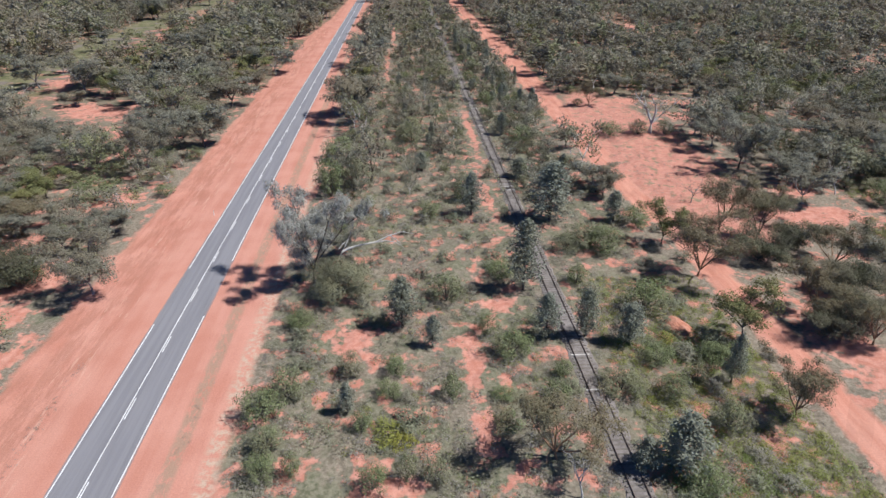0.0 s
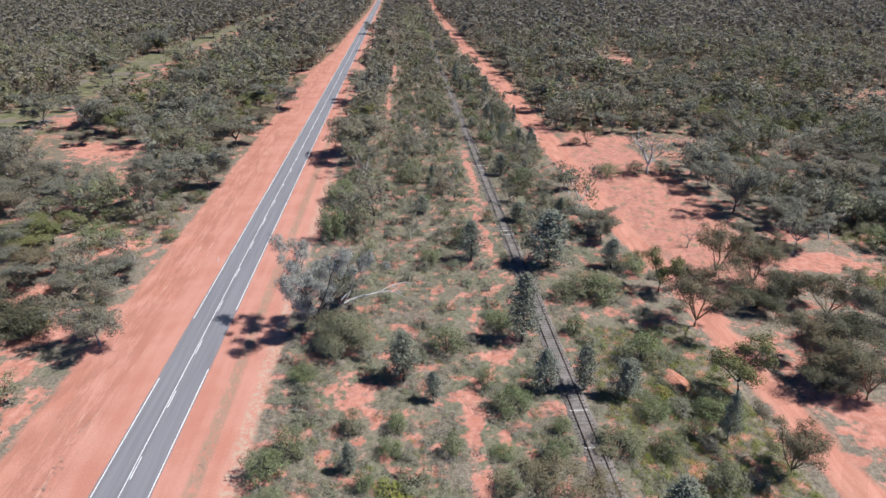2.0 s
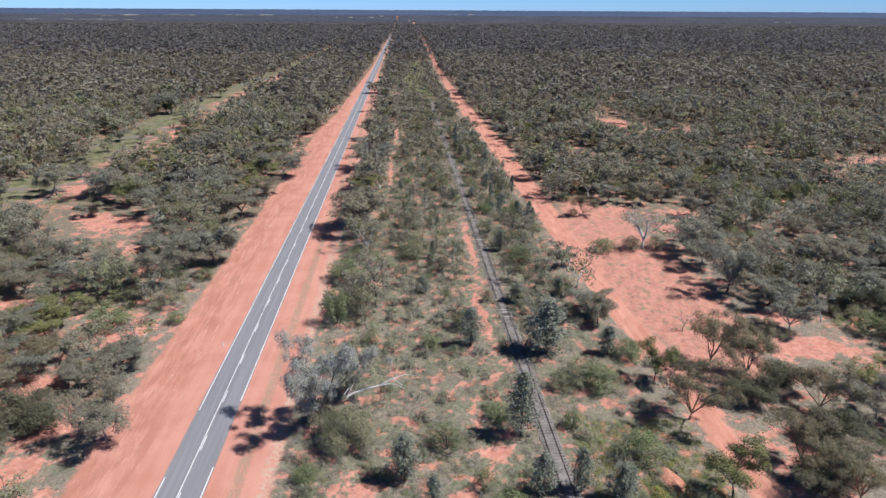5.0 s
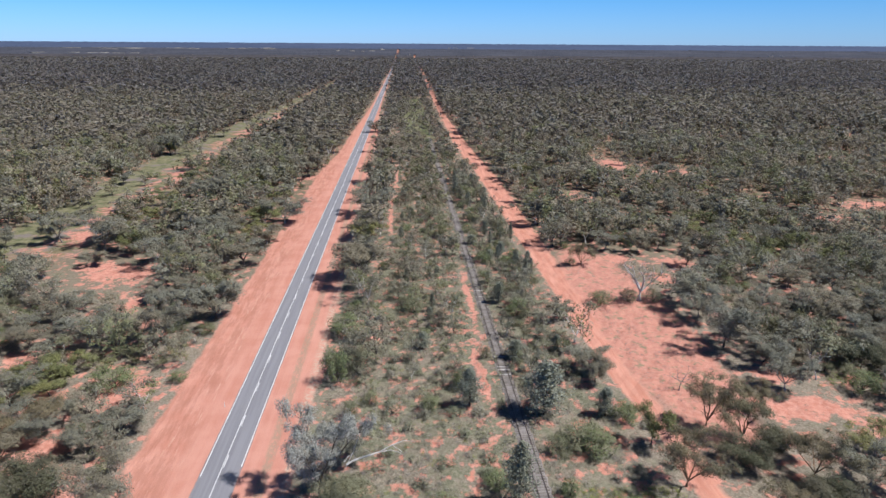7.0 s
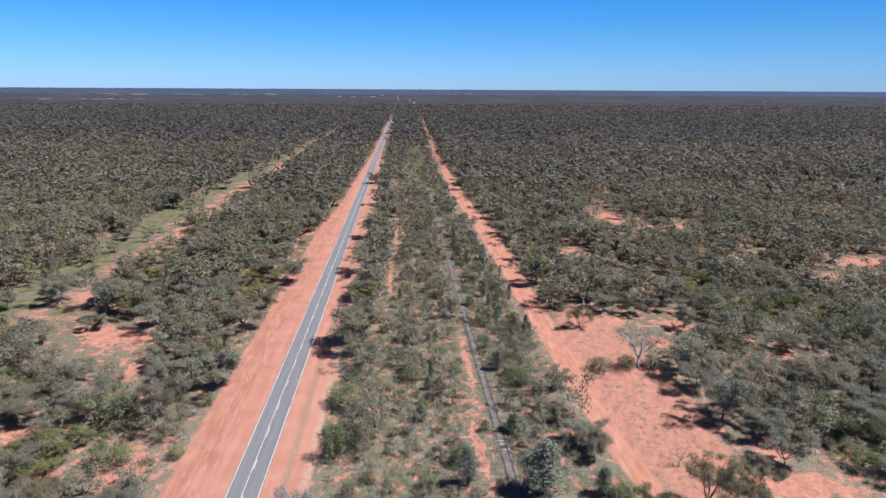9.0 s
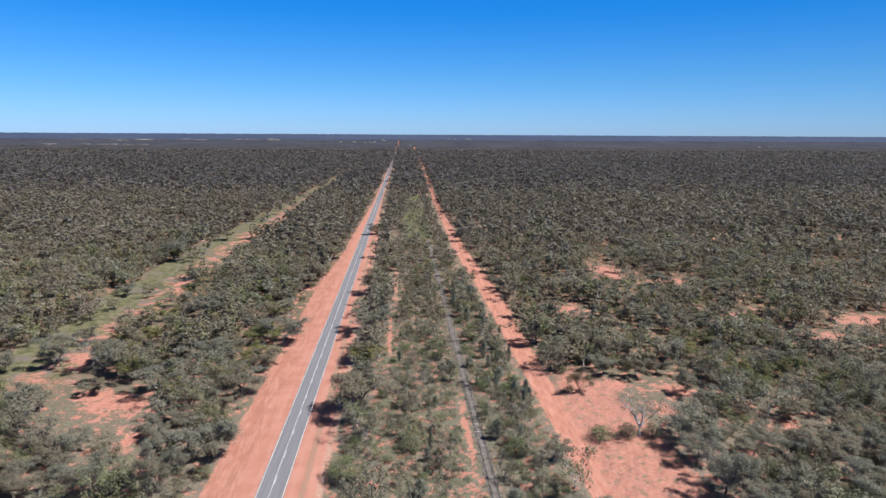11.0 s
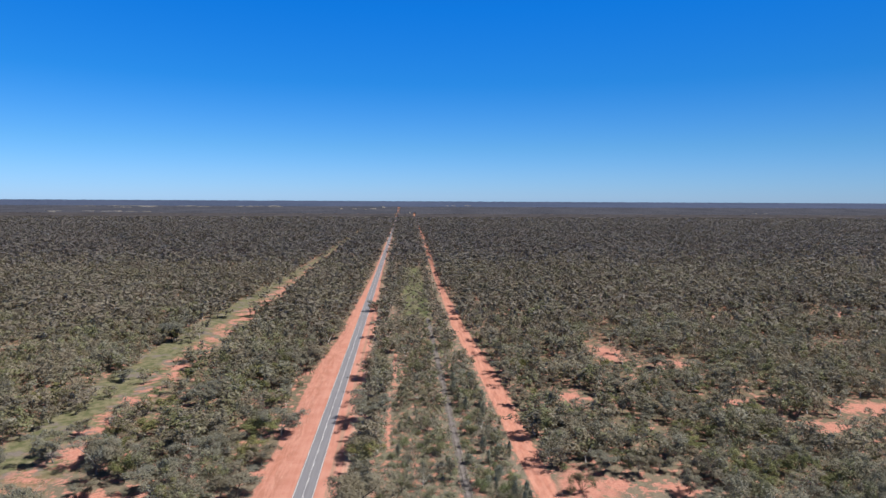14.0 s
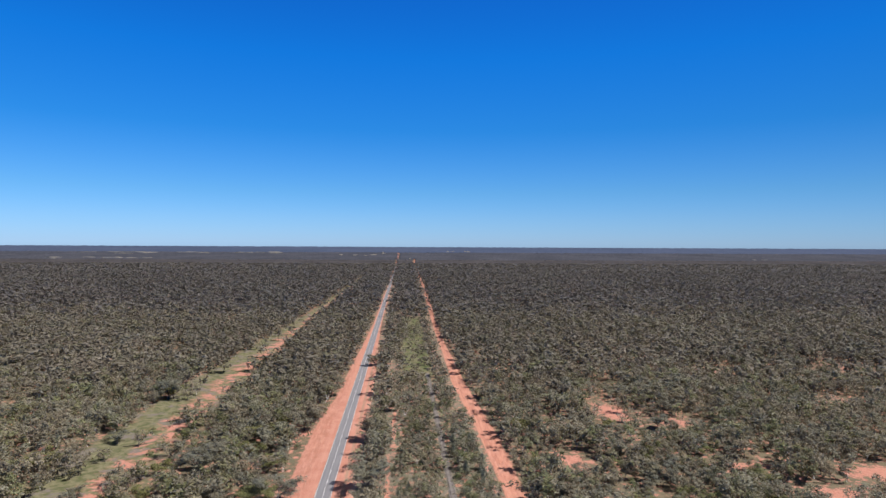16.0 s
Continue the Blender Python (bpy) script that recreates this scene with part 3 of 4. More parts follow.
def grow_cypress(seed, height=7.0, width=3.4, per=27, leaf=0.1):
    """A straight, narrow conifer with short rising boughs."""
    rnd = random.Random(seed)
    tv, tf, lv, lf = [], [], [], []
    tube(tv, tf, [Vector((0, 0, -0.2)), Vector((0.05, 0, height * 0.5)), Vector((0, 0.04, height * 0.96))], [0.12, 0.08, 0.015], 6)
    for i in range(105):
        k = (i / 104) ** 0.85
        z = height * (0.1 + 0.88 * k) + rnd.uniform(-0.2, 0.2)
        r = width / 2 * (1 - k) ** 0.52 * (0.7 + 0.4 * min(1, k * 4)) * rnd.uniform(0.4, 1.12)
        t = i * 2.4 + rnd.uniform(-0.4, 0.4)
        tip = Vector((math.cos(t) * r, math.sin(t) * r, z + r * 0.35))
        tube(tv, tf, [Vector((0, 0, z)), tip], [0.025, 0.008], 3)
        for q, s in ((1.0, 0.42), (0.55, 0.34)):
            leaves(rnd, lv, lf, Vector((tip.x * q, tip.y * q, z + r * 0.35 * q)), s, per, leaf, 1.2, three=True)
    return (tv, tf), (lv, lf)


def grow_shrub(seed, height=3.0, width=3.6, clumps=15, count=2600, leaf=0.08, slim=0.6):
    """A dense, many-stemmed shrub of uneven outline."""
    rnd, rng = random.Random(seed), np.random.RandomState(seed)
    tv, tf, tips = [], [], []
    for i in range(clumps):
        t, q = i * 2.4 + rnd.uniform(-0.5, 0.5), math.sqrt((i + 0.5) / clumps)
        r = width / 2 * q * rnd.uniform(0.62, 0.95)
        z = height * (0.24 + 0.6 * math.sqrt(max(0, 1 - q * q)) * rnd.uniform(0.55, 1.15))
        tip = Vector((math.cos(t) * r, math.sin(t) * r, z))
        if i % 2 == 0:
            tube(tv, tf, [Vector((0, 0, -0.1)), tip * 0.5 + Vector((0, 0, 0.1)), tip], [0.05, 0.03, 0.01], 3)
        tips.append((*tip, rnd.uniform(0.13, 0.25) * min(width, 1.4 * height)))
        if q > 0.5:
            tips.append((tip.x * 0.9, tip.y * 0.9, z * 0.45, 0.13 * width))
    tips = np.array(tips)
    pick = rng.choice(len(tips), count, p=tips[:, 3] ** 2 / (tips[:, 3] ** 2).sum())
    d = rng.normal(0, 1, (count, 3))
    d /= np.linalg.norm(d, axis=1)[:, None]
    d[:, 2] = np.where(rng.random_sample(count) < 0.5, np.abs(d[:, 2]), d[:, 2])
    at = tips[pick, :3] + d * (rng.random_sample(count) ** 0.2 * tips[pick, 3])[:, None] * (1, 1, 0.85)
    at[:, 2] = np.maximum(at[:, 2], 0.05)
    lv, lf = sprays(rng, at, tips[pick, :3] * (0.97, 0.97, 0.92), leaf, slim, 0.0, 1.1, 0.3)
    return (tv, tf), (lv, lf.tolist())


def grow_dead(seed, height=7.0):
    """A leafless tree: forked, crooked limbs and twigs."""
    rnd = random.Random(seed)
    v, f = [], []
    pts = limb(rnd, v, f, Vector((0, 0, -0.2)), Vector((0.1, 0, 1)), height * 0.4, 0.025 * height, 0.1, 6)
    for i in range(4):
        t = i * 1.6 + rnd.uniform(-0.3, 0.3)
        p1 = limb(rnd, v, f, pts[-1 - i % 2], Vector((math.cos(t) * 0.8, math.sin(t) * 0.8, 1)), height * 0.55, 0.014 * height, 0.2, 5)
        for j in range(4):
            p2 = limb(rnd, v, f, p1[1 + j], Vector((rnd.gauss(0, 1), rnd.gauss(0, 1), 0.8)), height * 0.25, 0.006 * height, 0.3, 4, 3)
            for _ in range(2):
                limb(rnd, v, f, p2[2], Vector((rnd.gauss(0, 1), rnd.gauss(0, 1), 0.6)), height * 0.14, 0.003 * height, 0.3, 3, 2)
    return v, f


KINDS = {}


def species(key, name, label, category, bark, leaf, shapes, height, width, group, full=1.0):
    """Keeps the meshes of a kind of tree, several shapes of each."""
    made = []
    for i, (wood, crown) in enumerate(shapes):
        if crown:
            # bring each shape to the kind's nominal size
            a1 = np.array([tuple(p) for p in crown[0]])
            low_end, high_end = np.percentile(a1, 3, 0), np.percentile(a1, 97, 0)
            fit = Vector((full * width / (high_end[0] - low_end[0]), full * width / (high_end[1] - low_end[1]), height / a1[:, 2].max()))
            wood, crown = [([Vector(p) * fit for p in vs], fs) for vs, fs in (wood, crown)]
        t = mesh("trunk", *wood, bark[i % len(bark)])
        t.polygons.foreach_set("use_smooth", [True] * len(t.polygons))
        made.append((t, mesh("crown", *crown, leaf) if crown else None))
    KINDS[key] = (name, label, category, made, height, width, group)


GUM_LABEL, OLIVE_LABEL, SHRUB_LABEL = "grey-green gum tree with an open ragged crown", "yellowish olive gum tree with a broad crown", "dense green rounded shrub on red soil"
species("gum", "gum_tree", GUM_LABEL, "tree", (M_BARK, M_GREYBARK), M_GUM, [grow_gum(s) for s in (11, 12, 13, 14, 15, 16)], 8.0, 7.0, "gum trees of the bush")
species("near_gum", "gum_tree", GUM_LABEL, "tree", (M_BARK, M_GREYBARK), M_GUM, [grow_gum(s, count=16000, leaf=0.095, puff=0.78, branches=5) for s in (14, 12, 17, 18)], 8.0, 7.0, "gum trees of the bush")
species("silver_gum", "gum_tree", "silver-grey gum tree with a wide airy crown", "tree", (M_BARK,), M_SILVER, [grow_gum(s, count=33000, leaf=0.072, fork=0.16, stems=5, branches=6, puff=0.6, open_low=0.28) for s in (12, 17)], 8.0, 7.0, "silver gums by the road")
species("olive_gum", "gum_tree", OLIVE_LABEL, "tree", (M_BARK, M_GREYBARK), M_OLIVE, [grow_gum(s, stems=4) for s in (21, 22, 23)], 8.0, 7.0, "olive gum trees of the bush")
species("acacia", "acacia_tree", "brownish olive acacia with thin crown and tan forked trunk", "tree", (M_TAN,), M_ACACIA, [grow_gum(s, count=15000, leaf=0.085, fork=0.1, stems=5, branches=6, puff=0.72, open_low=0.45) for s in (31, 32, 33)], 8.0, 7.0, "acacias beside the track", 0.9)
species("pale_gum", "gum_tree", "half-bare gum tree with bleached pale limbs", "tree", (M_PALE,), M_GUM, [grow_gum(s, count=2200, leaf=0.09, fork=0.2, stems=4, puff=0.6, thick=1.7) for s in (41, 42)], 8.0, 7.0, "pale gum trees")
species("cypress", "cypress_pine", "blue-grey young cypress pine with a narrow cone shape", "tree", (M_BARK,), M_BLUE, [grow_cypress(s) for s in (51, 52, 53, 54)], 7.0, 3.4, "young cypress pines along the railway", 0.74)
species("shrub", "shrub", SHRUB_LABEL, "shrub", (M_BARK,), M_GREEN, [grow_shrub(s) for s in (61, 62, 63, 64, 65)], 3.0, 3.6, "shrubs on the open ground", 0.9)
species("bush", "low_bush", "low grey-green bush among dry grass", "shrub", (M_BARK,), M_GRASS, [grow_shrub(s, 2.0, 2.6, 9, 900, 0.09) for s in (66, 67, 68)], 2.0, 2.6, "low bushes on the open ground")
species("thicket", "acacia_thicket", "dense dark olive acacia thicket on red soil", "shrub", (M_BARK, M_GREYBARK), M_DARK, [grow_gum(s, 6.0, 6.0, count=19000, leaf=0.09, fork=0.05, stems=6, branches=5, puff=1.15, open_low=0.05, fill=0.3) for s in (81, 82, 83)], 6.0, 8.0, "dark thickets beside the track")
species("great_shrub", "shrub", "large dense bright green shrub under the roadside gum", "shrub", (M_BARK,), M_GREEN, [grow_shrub(60, 6.6, 9.5, 17, 20000, 0.11)], 6.6, 9.5, "shrubs on the open ground", 0.95)
species("yellow_bush", "shrub", "low bush in yellow-green flower", "shrub", (M_BARK,), M_YELLOW, [grow_shrub(69, 1.2, 2.6, 16, 1000, 0.075)], 1.2, 2.6, "flowering bushes")
species("dead_tree", "dead_tree", "leafless dead tree with bleached crooked limbs", "tree", (M_PALE, M_GREYBARK), None, [(grow_dead(s), None) for s in (71, 72)], 7.0, 5.0, "dead trees")

count = 0


def plant(key, x, y, height, width):
    global count
    count += 1
    rnd = random.Random(count * 7 + 1)
    name, label, category, made, h0, w0, group = KINDS[key]
    wood, crown = made[count % len(made)]
    root = tagged(new(name), label, category, group)
    part("trunk", wood, root)
    if crown:
        part("crown", crown, root)
    root.location = (x, y, float(lie(x, y)) - 0.05)
    if category == "tree":
        width = min(width, 1.15 * height + 1.5)
    w = width / w0
    root.scale = (w, w * rnd.uniform(0.9, 1.1), height / h0)
    root.rotation_euler.z = rnd.uniform(0, 6.28)
    return root


PLANTED = []
PLANTED += [("gum", *row) for row in (
    (-45.3, 80.1, 10.4, 8.9),
    (-144.1, 397.5, 15.3, 12.7),
    (-120.6, 217.7, 11.9, 11.9),
    (-136.2, 210.8, 8.1, 7.3),
    (-100.9, 207.2, 13.1, 19.1),
    (-77.3, 194.5, 10.5, 16.3),
    (-47.8, 211.5, 7.1, 12.3),
    (-50.6, 188.3, 10.2, 17.8),
    (-85.8, 269.8, 13.2, 22.1),
    (-65.6, 209.1, 12.0, 14.0),
    (-45.9, 238.2, 11.2, 13.7),
    (-49.7, 329.2, 13.0, 21.0),
    (-43.3, 400.4, 13.0, 21.7),
    (-12.3, 173.9, 13.5, 18.7),
    (-11.9, 247.6, 12.6, 18.5),
    (-13.0, 313.5, 13.5, 17.9),
    (-56.4, 135.0, 13.0, 9.4),
    (-48.2, 149.7, 11.1, 13.3),
    (-114.7, 182.6, 7.5, 12.2),
    (-85.6, 134.7, 7.1, 14.3),
)]
PLANTED += [("gum", *row) for row in (
    (-73.5, 136.0, 8.2, 14.7),
    (-83.9, 146.7, 8.7, 17.1),
    (-67.1, 135.6, 7.5, 8.2),
    (-51.7, 100.2, 5.2, 9.4),
    (76.9, 142.8, 9.9, 11.7),
    (75.2, 126.4, 12.8, 11.6),
    (85.0, 115.9, 5.5, 7.7),
    (107.7, 136.0, 10.1, 11.4),
    (105.3, 121.9, 8.9, 9.9),
    (91.0, 168.9, 8.1, 8.8),
    (113.1, 161.8, 6.0, 7.0),
    (61.6, 219.9, 7.6, 9.4),
    (70.6, 200.4, 7.1, 11.8),
    (91.6, 182.0, 8.1, 8.0),
    (91.4, 142.7, 8.0, 10.3),
    (100.4, 142.2, 7.3, 10.3),
    (75.0, 78.1, 7.7, 9.0),
    (67.2, 232.8, 8.9, 11.2),
    (97.9, 212.4, 8.3, 12.5),
    (80.7, 119.0, 7.6, 8.8),
)]
PLANTED += [("gum", *row) for row in (
    (-67.0, 100.3, 6.6, 11.1),
    (-76.5, 110.0, 7.1, 9.8),
    (-62.8, 138.3, 7.4, 8.1),
    (-55.6, 94.7, 5.6, 6.8),
)]
PLANTED += [("shrub", *row) for row in (
    (-6.8, 59.3, 3.4, 3.3),
    (-15.9, 52.5, 4.1, 4.5),
    (-14.0, 55.9, 3.8, 3.9),
    (-3.6, 41.9, 3.0, 3.1),
    (-14.2, 69.5, 2.5, 3.9),
    (5.9, 75.3, 4.5, 5.0),
    (-14.7, 47.7, 2.9, 3.4),
    (-14.5, 44.0, 2.6, 3.2),
    (-56.1, 85.7, 3.6, 3.1),
    (33.4, 70.9, 5.1, 6.4),
    (13.1, 62.1, 3.4, 5.0),
    (11.9, 111.8, 5.9, 4.4),
    (-13.6, 70.1, 2.5, 3.0),
    (37.9, 58.8, 2.6, 4.1),
    (30.6, 59.3, 2.6, 4.1),
    (24.7, 54.4, 2.8, 5.2),
    (25.8, 78.9, 3.4, 3.4),
    (4.8, 104.1, 3.2, 4.1),
    (40.3, 58.7, 2.6, 4.1),
)]
PLANTED += [("shrub", *row) for row in (
    (2.4, 42.6, 3.0, 3.2),
    (10.5, 48.9, 2.5, 3.0),
    (-0.4, 42.8, 3.5, 2.1),
    (27.7, 40.2, 3.2, 4.2),
    (34.0, 47.4, 3.4, 4.1),
    (30.1, 53.0, 3.0, 3.8),
    (-1.4, 59.1, 2.6, 2.7),
    (-2.1, 55.1, 2.2, 2.9),
    (-5.0, 49.9, 2.5, 2.4),
    (5.0, 54.7, 3.2, 2.5),
    (10.5, 66.6, 3.5, 2.9),
    (-60.0, 116.3, 4.6, 8.3),
    (-59.0, 99.4, 3.3, 3.3),
    (-57.0, 86.1, 3.4, 3.8),
    (-63.1, 87.6, 3.2, 4.7),
    (-47.3, 118.1, 2.7, 3.8),
    (-47.9, 140.5, 3.1, 4.4),
    (2.6, 150.1, 4.6, 6.6),
    (-14.2, 115.5, 8.5, 5.9),
    (-9.5, 118.2, 7.3, 6.2),
)]
PLANTED += [("shrub", *row) for row in (
    (-6.6, 107.1, 3.0, 3.1),
    (-14.5, 138.6, 5.4, 8.6),
    (0.2, 176.1, 3.7, 4.8),
    (29.9, 147.2, 5.0, 6.2),
    (42.0, 99.3, 3.4, 5.6),
    (54.5, 153.7, 3.8, 6.8),
    (62.3, 154.5, 4.0, 5.3),
    (69.2, 154.1, 4.0, 5.3),
    (54.4, 185.0, 2.2, 3.7),
    (94.2, 105.8, 4.8, 7.2),
    (53.1, 246.3, 4.2, 7.1),
    (59.9, 246.0, 3.9, 8.0),
    (14.6, 81.8, 2.6, 4.5),
    (31.2, 91.1, 4.2, 8.0),
    (33.7, 89.3, 4.1, 6.9),
    (26.8, 89.7, 3.2, 4.9),
)]
PLANTED += [("cypress", *row) for row in (
    (-0.5, 68.9, 8.0, 4.3),
    (-6.7, 52.6, 4.3, 2.0),
    (17.4, 77.5, 11.7, 5.0),
    (18.1, 65.2, 7.0, 3.7),
    (23.3, 65.1, 7.5, 3.3),
    (28.4, 63.3, 6.3, 4.0),
    (26.6, 42.3, 7.4, 4.9),
    (22.9, 42.5, 4.5, 2.8),
    (4.4, 129.9, 4.3, 3.4),
    (26.1, 155.2, 6.4, 3.4),
    (25.2, 123.8, 4.7, 4.6),
    (12.7, 105.1, 8.7, 5.1),
    (26.7, 101.6, 11.6, 8.1),
    (38.3, 100.3, 6.3, 3.7),
)]
PLANTED += [("acacia", *row) for row in (
    (14.7, 44.5, 9.2, 9.7),
    (42.5, 49.0, 8.0, 6.7),
    (-66.1, 101.1, 7.3, 12.4),
    (57.7, 184.3, 8.1, 8.3),
    (56.3, 96.1, 12.0, 9.6),
    (45.2, 79.9, 11.0, 10.0),
    (56.2, 67.6, 9.2, 9.2),
    (60.0, 61.0, 8.0, 7.4),
    (60.6, 91.2, 9.4, 9.0),
    (67.2, 80.8, 9.8, 9.6),
    (68.2, 101.5, 6.0, 8.8),
)]
PLANTED += [("thicket", *row) for row in (
    (57.0, 84.3, 5.4, 7.4),
    (64.6, 74.8, 5.6, 7.4),
    (64.5, 87.5, 6.4, 7.0),
    (99.9, 117.9, 6.2, 8.4),
    (56.5, 63.5, 4.6, 6.0),
    (61.5, 66.0, 4.8, 6.2),
    (104.2, 113.8, 5.7, 7.3),
    (100.0, 132.2, 5.8, 7.1),
    (-58.1, 83.6, 7.0, 8.9),
)]
PLANTED += [("dead_tree", *row) for row in (
    (16.0, 39.7, 5.6, 3.1),
    (-59.1, 265.6, 10.5, 8.3),
    (-53.7, 112.7, 4.0, 3.4),
    (56.6, 108.4, 4.9, 4.4),
    (87.8, 110.9, 7.0, 4.8),
)]
PLANTED += [("olive_gum", *row) for row in (
    (-53.2, 236.1, 8.7, 19.8),
    (-12.4, 211.0, 8.1, 18.4),
    (-71.1, 119.4, 5.7, 10.8),
    (-79.8, 117.7, 4.5, 7.0),
    (-71.0, 113.7, 6.1, 9.0),
)]
PLANTED += [("pale_gum", *row) for row in (
    (65.6, 154.7, 15.3, 13.0),
)]

for key, x, y, h, w in PLANTED:
    plant("near_gum" if key == "gum" and y < 145 else key, x, y, h, w)

# the big roadside gum, with a dead bleached limb on its open side
plant("great_shrub", -9.2, 77.2, 6.4, 8.6)
big = plant("silver_gum", -13.6, 81.0, 15.6, 12.0)
limb_v, limb_f = [], []
turn = big.matrix_basis.inverted()
for line, radii in ((((-9.4, 83.3, 4.0), (-8.6, 83.7, 4.3), (-7.0, 84.2, 4.6), (-4.4, 85.6, 4.4), (-2.2, 86.6, 5.0), (-0.2, 87.4, 5.2), (1.4, 87.8, 4.6)), (0.15, 0.14, 0.13, 0.11, 0.08, 0.05, 0.025)),
                    (((-4.4, 85.6, 4.4), (-2.6, 86.2, 4.3), (-1.2, 86.2, 3.9), (0.0, 85.8, 3.2)), (0.09, 0.07, 0.05, 0.02)),
                    (((-2.2, 86.6, 5.0), (-1.0, 86.3, 4.2), (-0.4, 86.2, 3.6)), (0.06, 0.04, 0.02)),
                    (((-9.8, 83.1, 4.6), (-9.2, 83.6, 5.2), (-8.4, 84.2, 5.6), (-7.8, 84.6, 7.2), (-7.4, 84.8, 8.4)), (0.09, 0.08, 0.07, 0.05, 0.02)),
                    (((-8.4, 84.2, 5.6), (-9.0, 83.6, 4.6), (-9.6, 83.0, 3.6)), (0.06, 0.05, 0.03))):
    tube(limb_v, limb_f, [turn @ Vector(p) for p in line], [r / big.scale.x for r in radii], 6)
part("dead_limb", mesh("dead_limb", limb_v, limb_f, M_PALE), big, "dead bleached limb")
for x, y, h, w in ((-2.4, 49.0, 1.1, 3.4), (-0.6, 47.6, 0.9, 2.6), (33.5, 63.5, 1.0, 2.2)):
    plant("yellow_bush", x, y, h, w)
for x, y, h, w in ((-19.8, 500.0, 10.0, 12.0), (-15.0, 180.0, 9.0, 10.0), (-13.0, 217.0, 9.0, 11.0)):
    plant("gum", x, y, h, w)
for key, x, y, h, w in (("olive_gum", -143, 401, 10.5, 10), ("olive_gum", -154, 280, 9.5, 12), ("shrub", -128, 330, 3, 4), ("shrub", -116, 296, 2.5, 3.5), ("shrub", -122, 360, 3, 4), ("gum", -112, 262, 6, 7)):
    plant(key, x, y, h, w)


# ---- open bush round about ----
def hash_noise(x, y, s):
    return noise.noise(Vector((x * s, y * s, 3.7)))


def corridor(x, y, rail=3.0):
    """True where nothing tall grows: road, verges, railway, track, bare clearing and the far cleared strip."""
    along = x - SKEW * (y - 55)
    left, right = (-49.0, -18.5 if y < 90 else -15.8) if y < 320 else (-44.0, -16.0) if y < 470 else (-41.5, -17.0) if y < 700 else (-39.0, -18.5) if y < 1200 else (-37.0, -20.0)
    t0, t1 = (float(np.interp(y, *zip(*line))) for line in (TRACK_LEFT, TRACK_RIGHT))
    if left < along < right or (RAIL_X - rail < x < RAIL_X + rail and y < 480) or t0 - (0.6 if y < 120 else min(7.0, 2.2 + 0.004 * y)) < x < t1 + (0.6 if y < 120 else 2.0):
        return True
    if ((x - 60) / 13) ** 2 + ((y - 145) / 58) ** 2 < 1:
        return True
    line, half = float(np.interp(y, *zip(*STRIP_MIDDLE))), float(np.interp(y, *zip(*STRIP_HALF))) * (0.95 + 0.5 * hash_noise(x, y, 0.045))
    if y > 1900 and hash_noise(y, 40.0, 0.012) > 0.05:
        return False
    return -half < x - line + 5 * hash_noise(x, y, 0.02) < half + 3 and 190 < y < 2700 and hash_noise(x, y, 0.9) < 0.46


TAKEN = [(x, y, w * 0.5) for _, x, y, h, w in PLANTED] + [(-13.6, 80.5, 6.0), (-9.2, 77.2, 4.6), (-15, 180, 5), (-13, 217, 5)]


def open_patch(x, y, reach=0.0):
    """True on a bare patch; tall trees also keep clear of its near side."""
    return any(((x - a) / (b + reach)) ** 2 + ((y - c) / (d + (4 * reach if y < c and c > 150 else reach))) ** 2 < 0.95 for a, c, b, d in PATCHES)


def free(x, y, r):
    return all((x - a) ** 2 + (y - b) ** 2 > (r + w) ** 2 * 0.6 for a, b, w in TAKEN)


def seen(x, y, margin=0.0):
    """Inside the wedge of land that the camera looks over."""
    return abs(x - 0.07 * y) < 0.78 * y + 26 + margin


